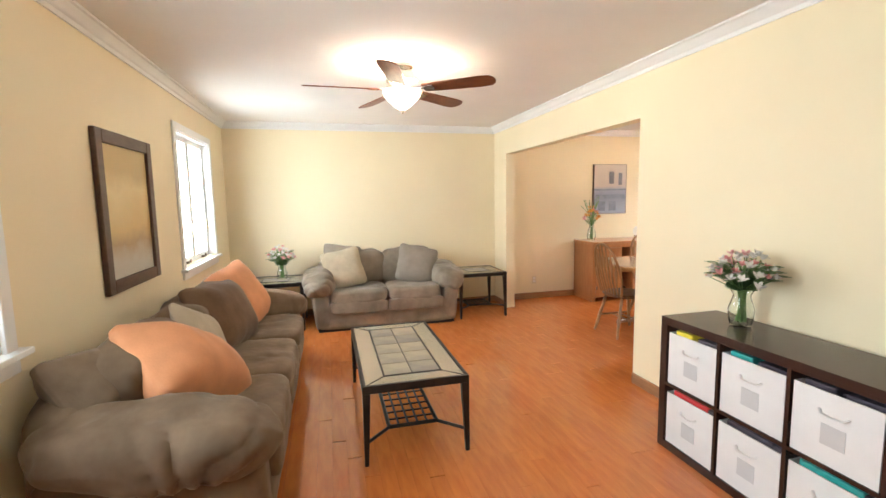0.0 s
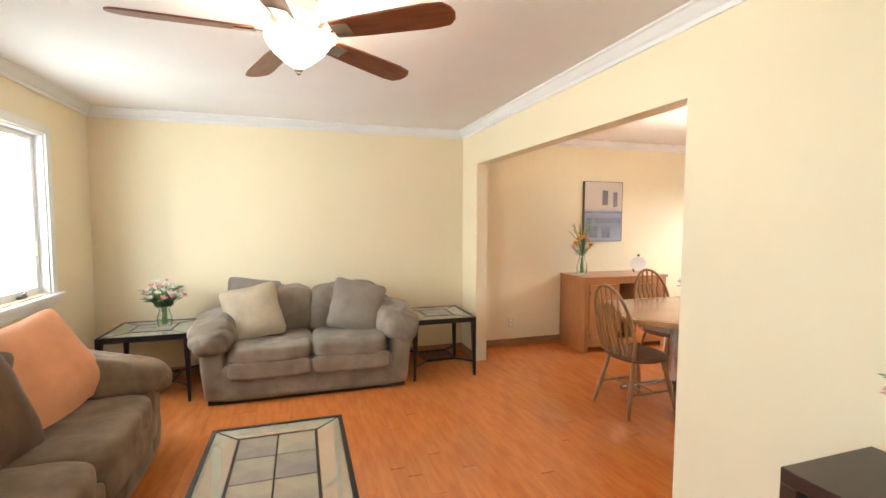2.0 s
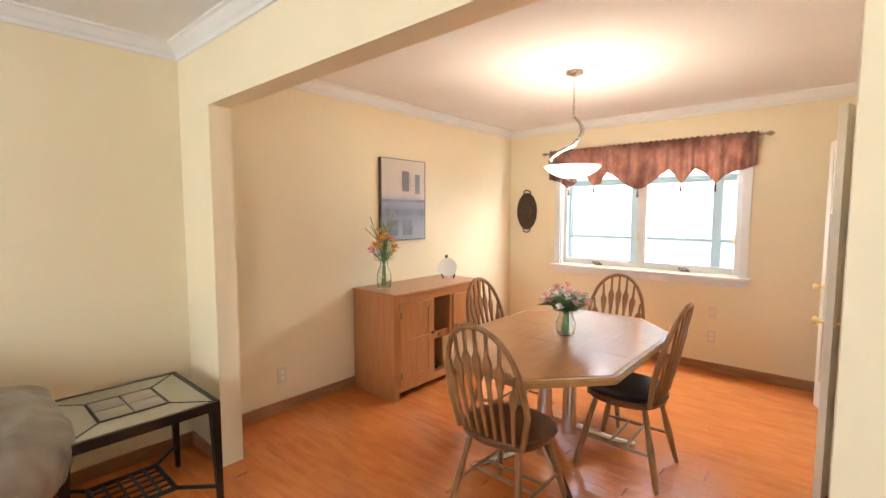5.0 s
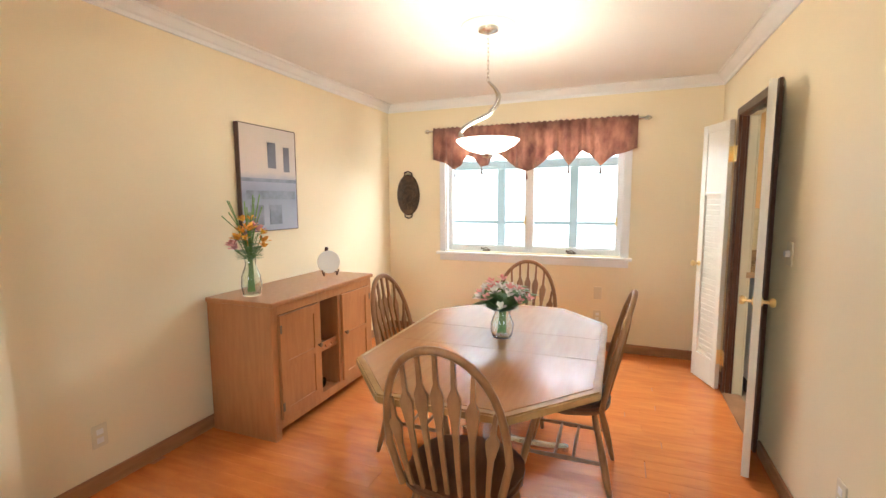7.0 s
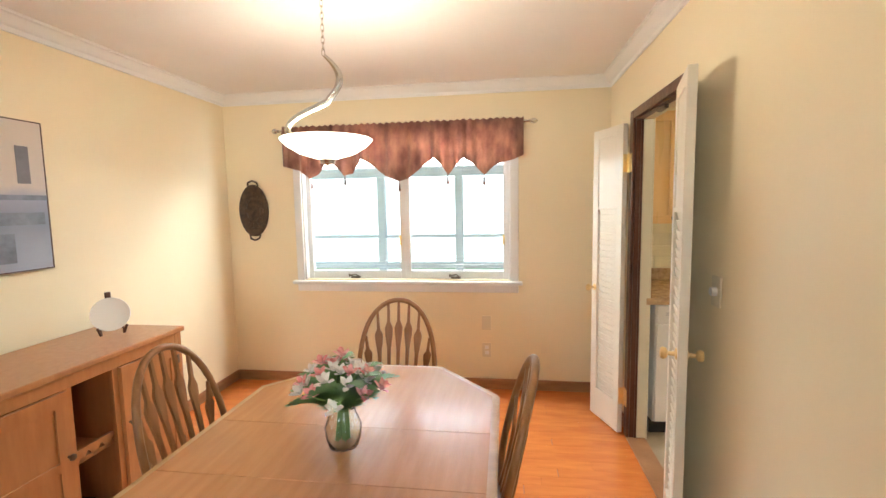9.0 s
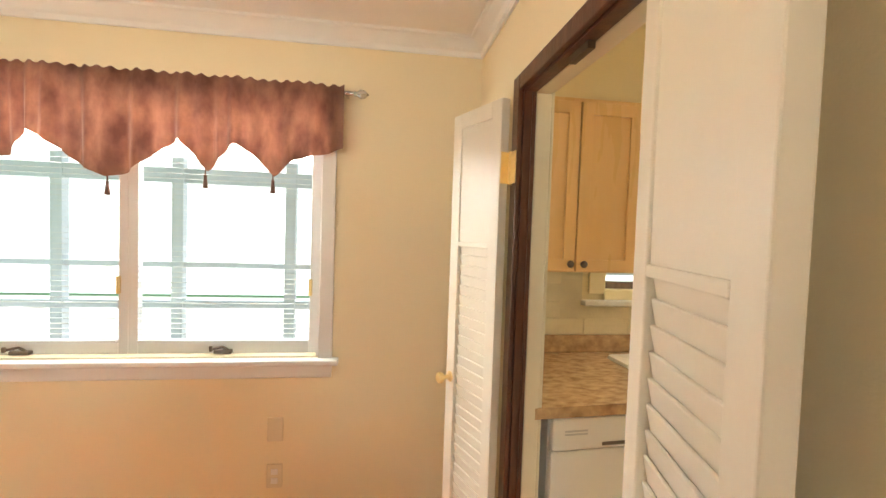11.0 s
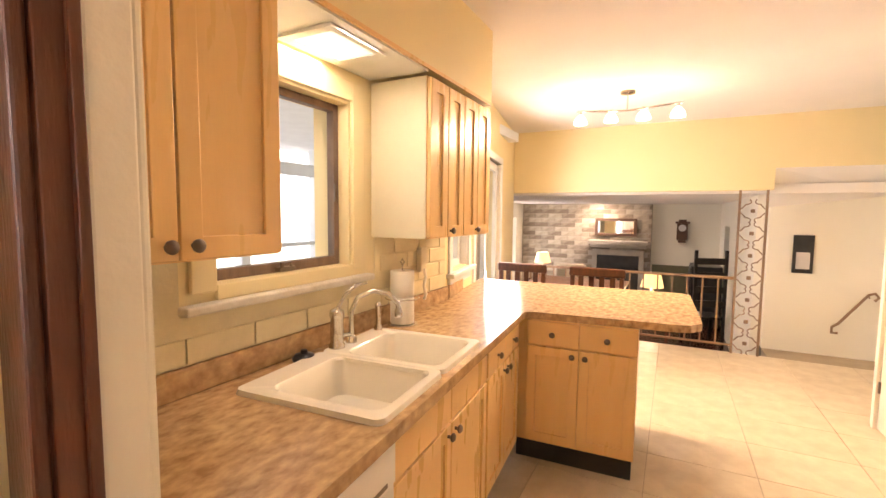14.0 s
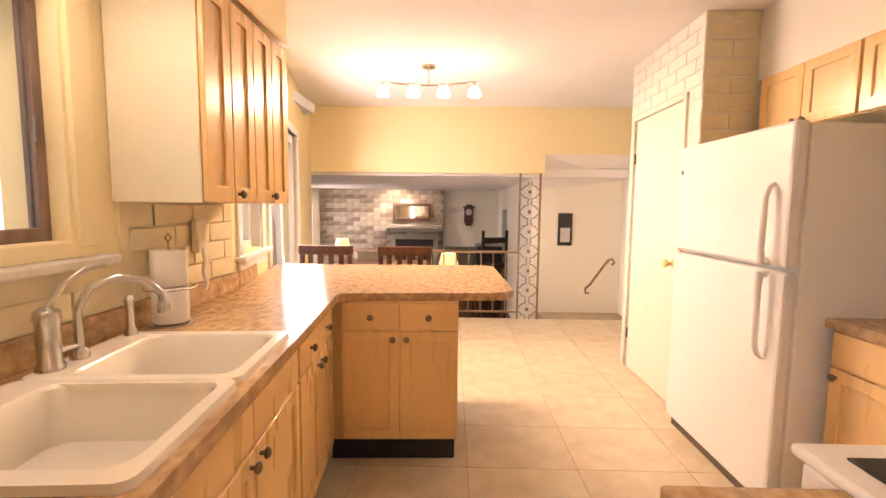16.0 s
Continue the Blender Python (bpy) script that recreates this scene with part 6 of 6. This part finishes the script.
def slat_chair(m, label):
    c = thing("dining_chair", label, "chair", m, group="dark slat-back chairs behind the peninsula")
    part("seat", boxes((-.22, .22, -.21, .21, .43, .47), bevel=.008), DARKWOOD, c)
    for sx in (-1, 1):
        part("back_post", boxes((sx * .21 - .018, sx * .21 + .018, -.225, -.19, 0, .92)), DARKWOOD, c)
        part("front_leg", boxes((sx * .19 - .018, sx * .19 + .018, .17, .206, 0, .43)), DARKWOOD, c)
    part("top_rail", boxes((-.24, .24, -.23, -.20, .92, 1.0), bevel=.01), DARKWOOD, c)
    part("lower_rail", boxes((-.19, .19, -.222, -.2, .55, .6)), DARKWOOD, c)
    for k in range(4):
        x = -.135 + .09 * k
        part("slat", boxes((x - .022, x + .022, -.218, -.204, .60, .92)), DARKWOOD, c)
    return c


slat_chair(pose(6.17, -1.2, 0, 0, 0, 180), "dark wooden slat-back chair behind the peninsula")
slat_chair(pose(5.48, -1.2, 0, 0, 0, 180), "dark wooden slat-back chair behind the peninsula")
nt_ = thing("nook_table", "dark wooden breakfast table behind the peninsula", "table", pose(5.8, -1.75, 0))
part("tabletop", boxes((-.5, .5, -.4, .4, .71, .745), bevel=.008), DARKWOOD, nt_)
for sx in (-1, 1):
    for sy in (-1, 1):
        part("leg", boxes((sx * .44 - .03, sx * .44 + .03, sy * .34 - .03, sy * .34 + .03, 0, .709)), DARKWOOD, nt_)

# ---- pieces of walls and floors ----
floor_obj = bpy.data.objects["floor"]
rnd = random.Random(21)
PW = .083
plank_meshes = {}


def plank_mesh(length):
    key = round(length, 2)
    if key not in plank_meshes:
        plank_meshes[key] = mesh_of("plank", boxes((-PW / 2 + .0002, PW / 2 - .0002, -key / 2 + .0002, key / 2 - .0002, -.012, 0), bevel=.0005), PLANK)
    return plank_meshes[key]


near, rest = [], bmesh.new()
lengths = (.6, .8, 1.0, 1.2)
for i in range(int((XEE - XW) / PW) + 1):
    x = XW + PW * (i + .5)
    y0, y1 = (YS if x < XE else (3.0 if x < XD else YD)), YN
    y = y0 + rnd.choice((0, -.3, -.5))
    while y < y1:
        ln = rnd.choice(lengths)
        a, b = max(y, y0), min(y + ln, y1)
        y += ln
        if b - a < .05:
            continue
        if .1 < x < 3.0 and 1.6 < (a + b) / 2 < 5.2 and len(near) < 190:
            near.append((x, (a + b) / 2, b - a))
        elif 3.0 <= x < 5.7 and len(near) < 290 and 2.9 < (a + b) / 2 < 4.2:
            near.append((x, (a + b) / 2, b - a))
        else:
            box(rest, x - PW / 2 + .0005, x + PW / 2 - .0005, a + .0005, b - .0005, -.012, 0)
for x, y, ln in near:
    o = new("plank", plank_mesh(math.floor(ln * 100) / 100))
    o.parent, o.matrix_basis = floor_obj, pose(x, y, 0)
part("planks", rest, PLANK, floor_obj)["kind"] = "stuff"

kf = bpy.data.objects["floor_kitchen"]
TX, TY = .57, .45
me = mesh_of("tile", boxes((-TX / 2 + .002, TX / 2 - .002, -TY / 2 + .002, TY / 2 - .002, -.01, 0), bevel=.0015), TILE)
for i in range(8):
    for j in range(12):
        x, y = 2.98 + TX * (i + .0), -2.27 + TY * j
        if x - TX / 2 < 6.9 and y < 2.66:
            o = new("tile", me)
            o.parent, o.matrix_basis = kf, pose(x, y, 0)


def brick_field(parent, m, u0, u1, z0, z1, holes, material, bl=.245, bh=.082, proud=.010, off=0.0):
    """Running bond on a plane: u along x, facing -y of m."""
    cache = {}
    row, z = 0, z0
    while z < z1 - .02:
        h = min(bh, z1 - z)
        u = u0 - (bl / 2 if row % 2 else 0) - off
        while u < u1:
            a, b = max(u, u0), min(u + bl, u1)
            u += bl
            if b - a < .02 or any(a < q and b > p and z < t and z + h > s for p, q, s, t in holes):
                continue
            key = (round(b - a, 3), round(h, 3))
            if key not in cache:
                w2, h2 = key[0] / 2 - .004, key[1] / 2 - .004
                cache[key] = mesh_of("brick", boxes((-w2, w2, -proud, .0, -h2, h2), bevel=.003), material)
            o = new("brick", cache[key])
            o.parent, o.matrix_basis = parent, m @ pose((a + b) / 2, 0, z + h / 2)
        z += bh
        row += 1


E_wall = bpy.data.objects["wall_kitchen_east"]
mort = part("mortar_bed", boxes((6.183, 6.1895, .63, 1.385, CT + .001, 1.36), (6.183, 6.1895, 2.36, 2.85, CT + .001, 1.36), (6.183, 6.1895, 1.385, 2.36, CT + .001, 1.15)), JOINT, E_wall)
brick_field(E_wall, pose(6.183, 2.85, 0, 0, 0, -90), 0, 2.21, CT + .092, 1.352, [(.49, 1.47, 1.15, 2)], BRICKPAINT, bl=.25, bh=.0868)
nw = bpy.data.objects["wall_nook"]
brick_field(nw, nook @ pose(0, -.001, 0), .01, .60, CT + .092, 1.60, [(.04, .72, .98, 2)], BRICKPAINT, bl=.25, bh=.0868)
pw = bpy.data.objects["wall_pantry"]
brick_field(pw, pose(3.575, -1.0, 0, 0, 0, 90), 0, 1.065, 0, KH, [(.06, .93, 0, 2.10)], BRICKWHITE, bl=.245, bh=.084, proud=.004)
brick_field(pw, pose(3.575, .065, 0, 0, 0, 180), 0, .32, 1.3, KH, [], BRICKPAINT, bl=.32, bh=.105, proud=.006)
fw_ = bpy.data.objects["wall_fireplace"]
brick_field(fw_, pose(8.04, FY + .12, 0, 0, 0, 180), 0, 2.76, -.2, FC, [(1.70, 2.54, -1, .62)], FIREBRICK, bl=.30, bh=.10, proud=.02)
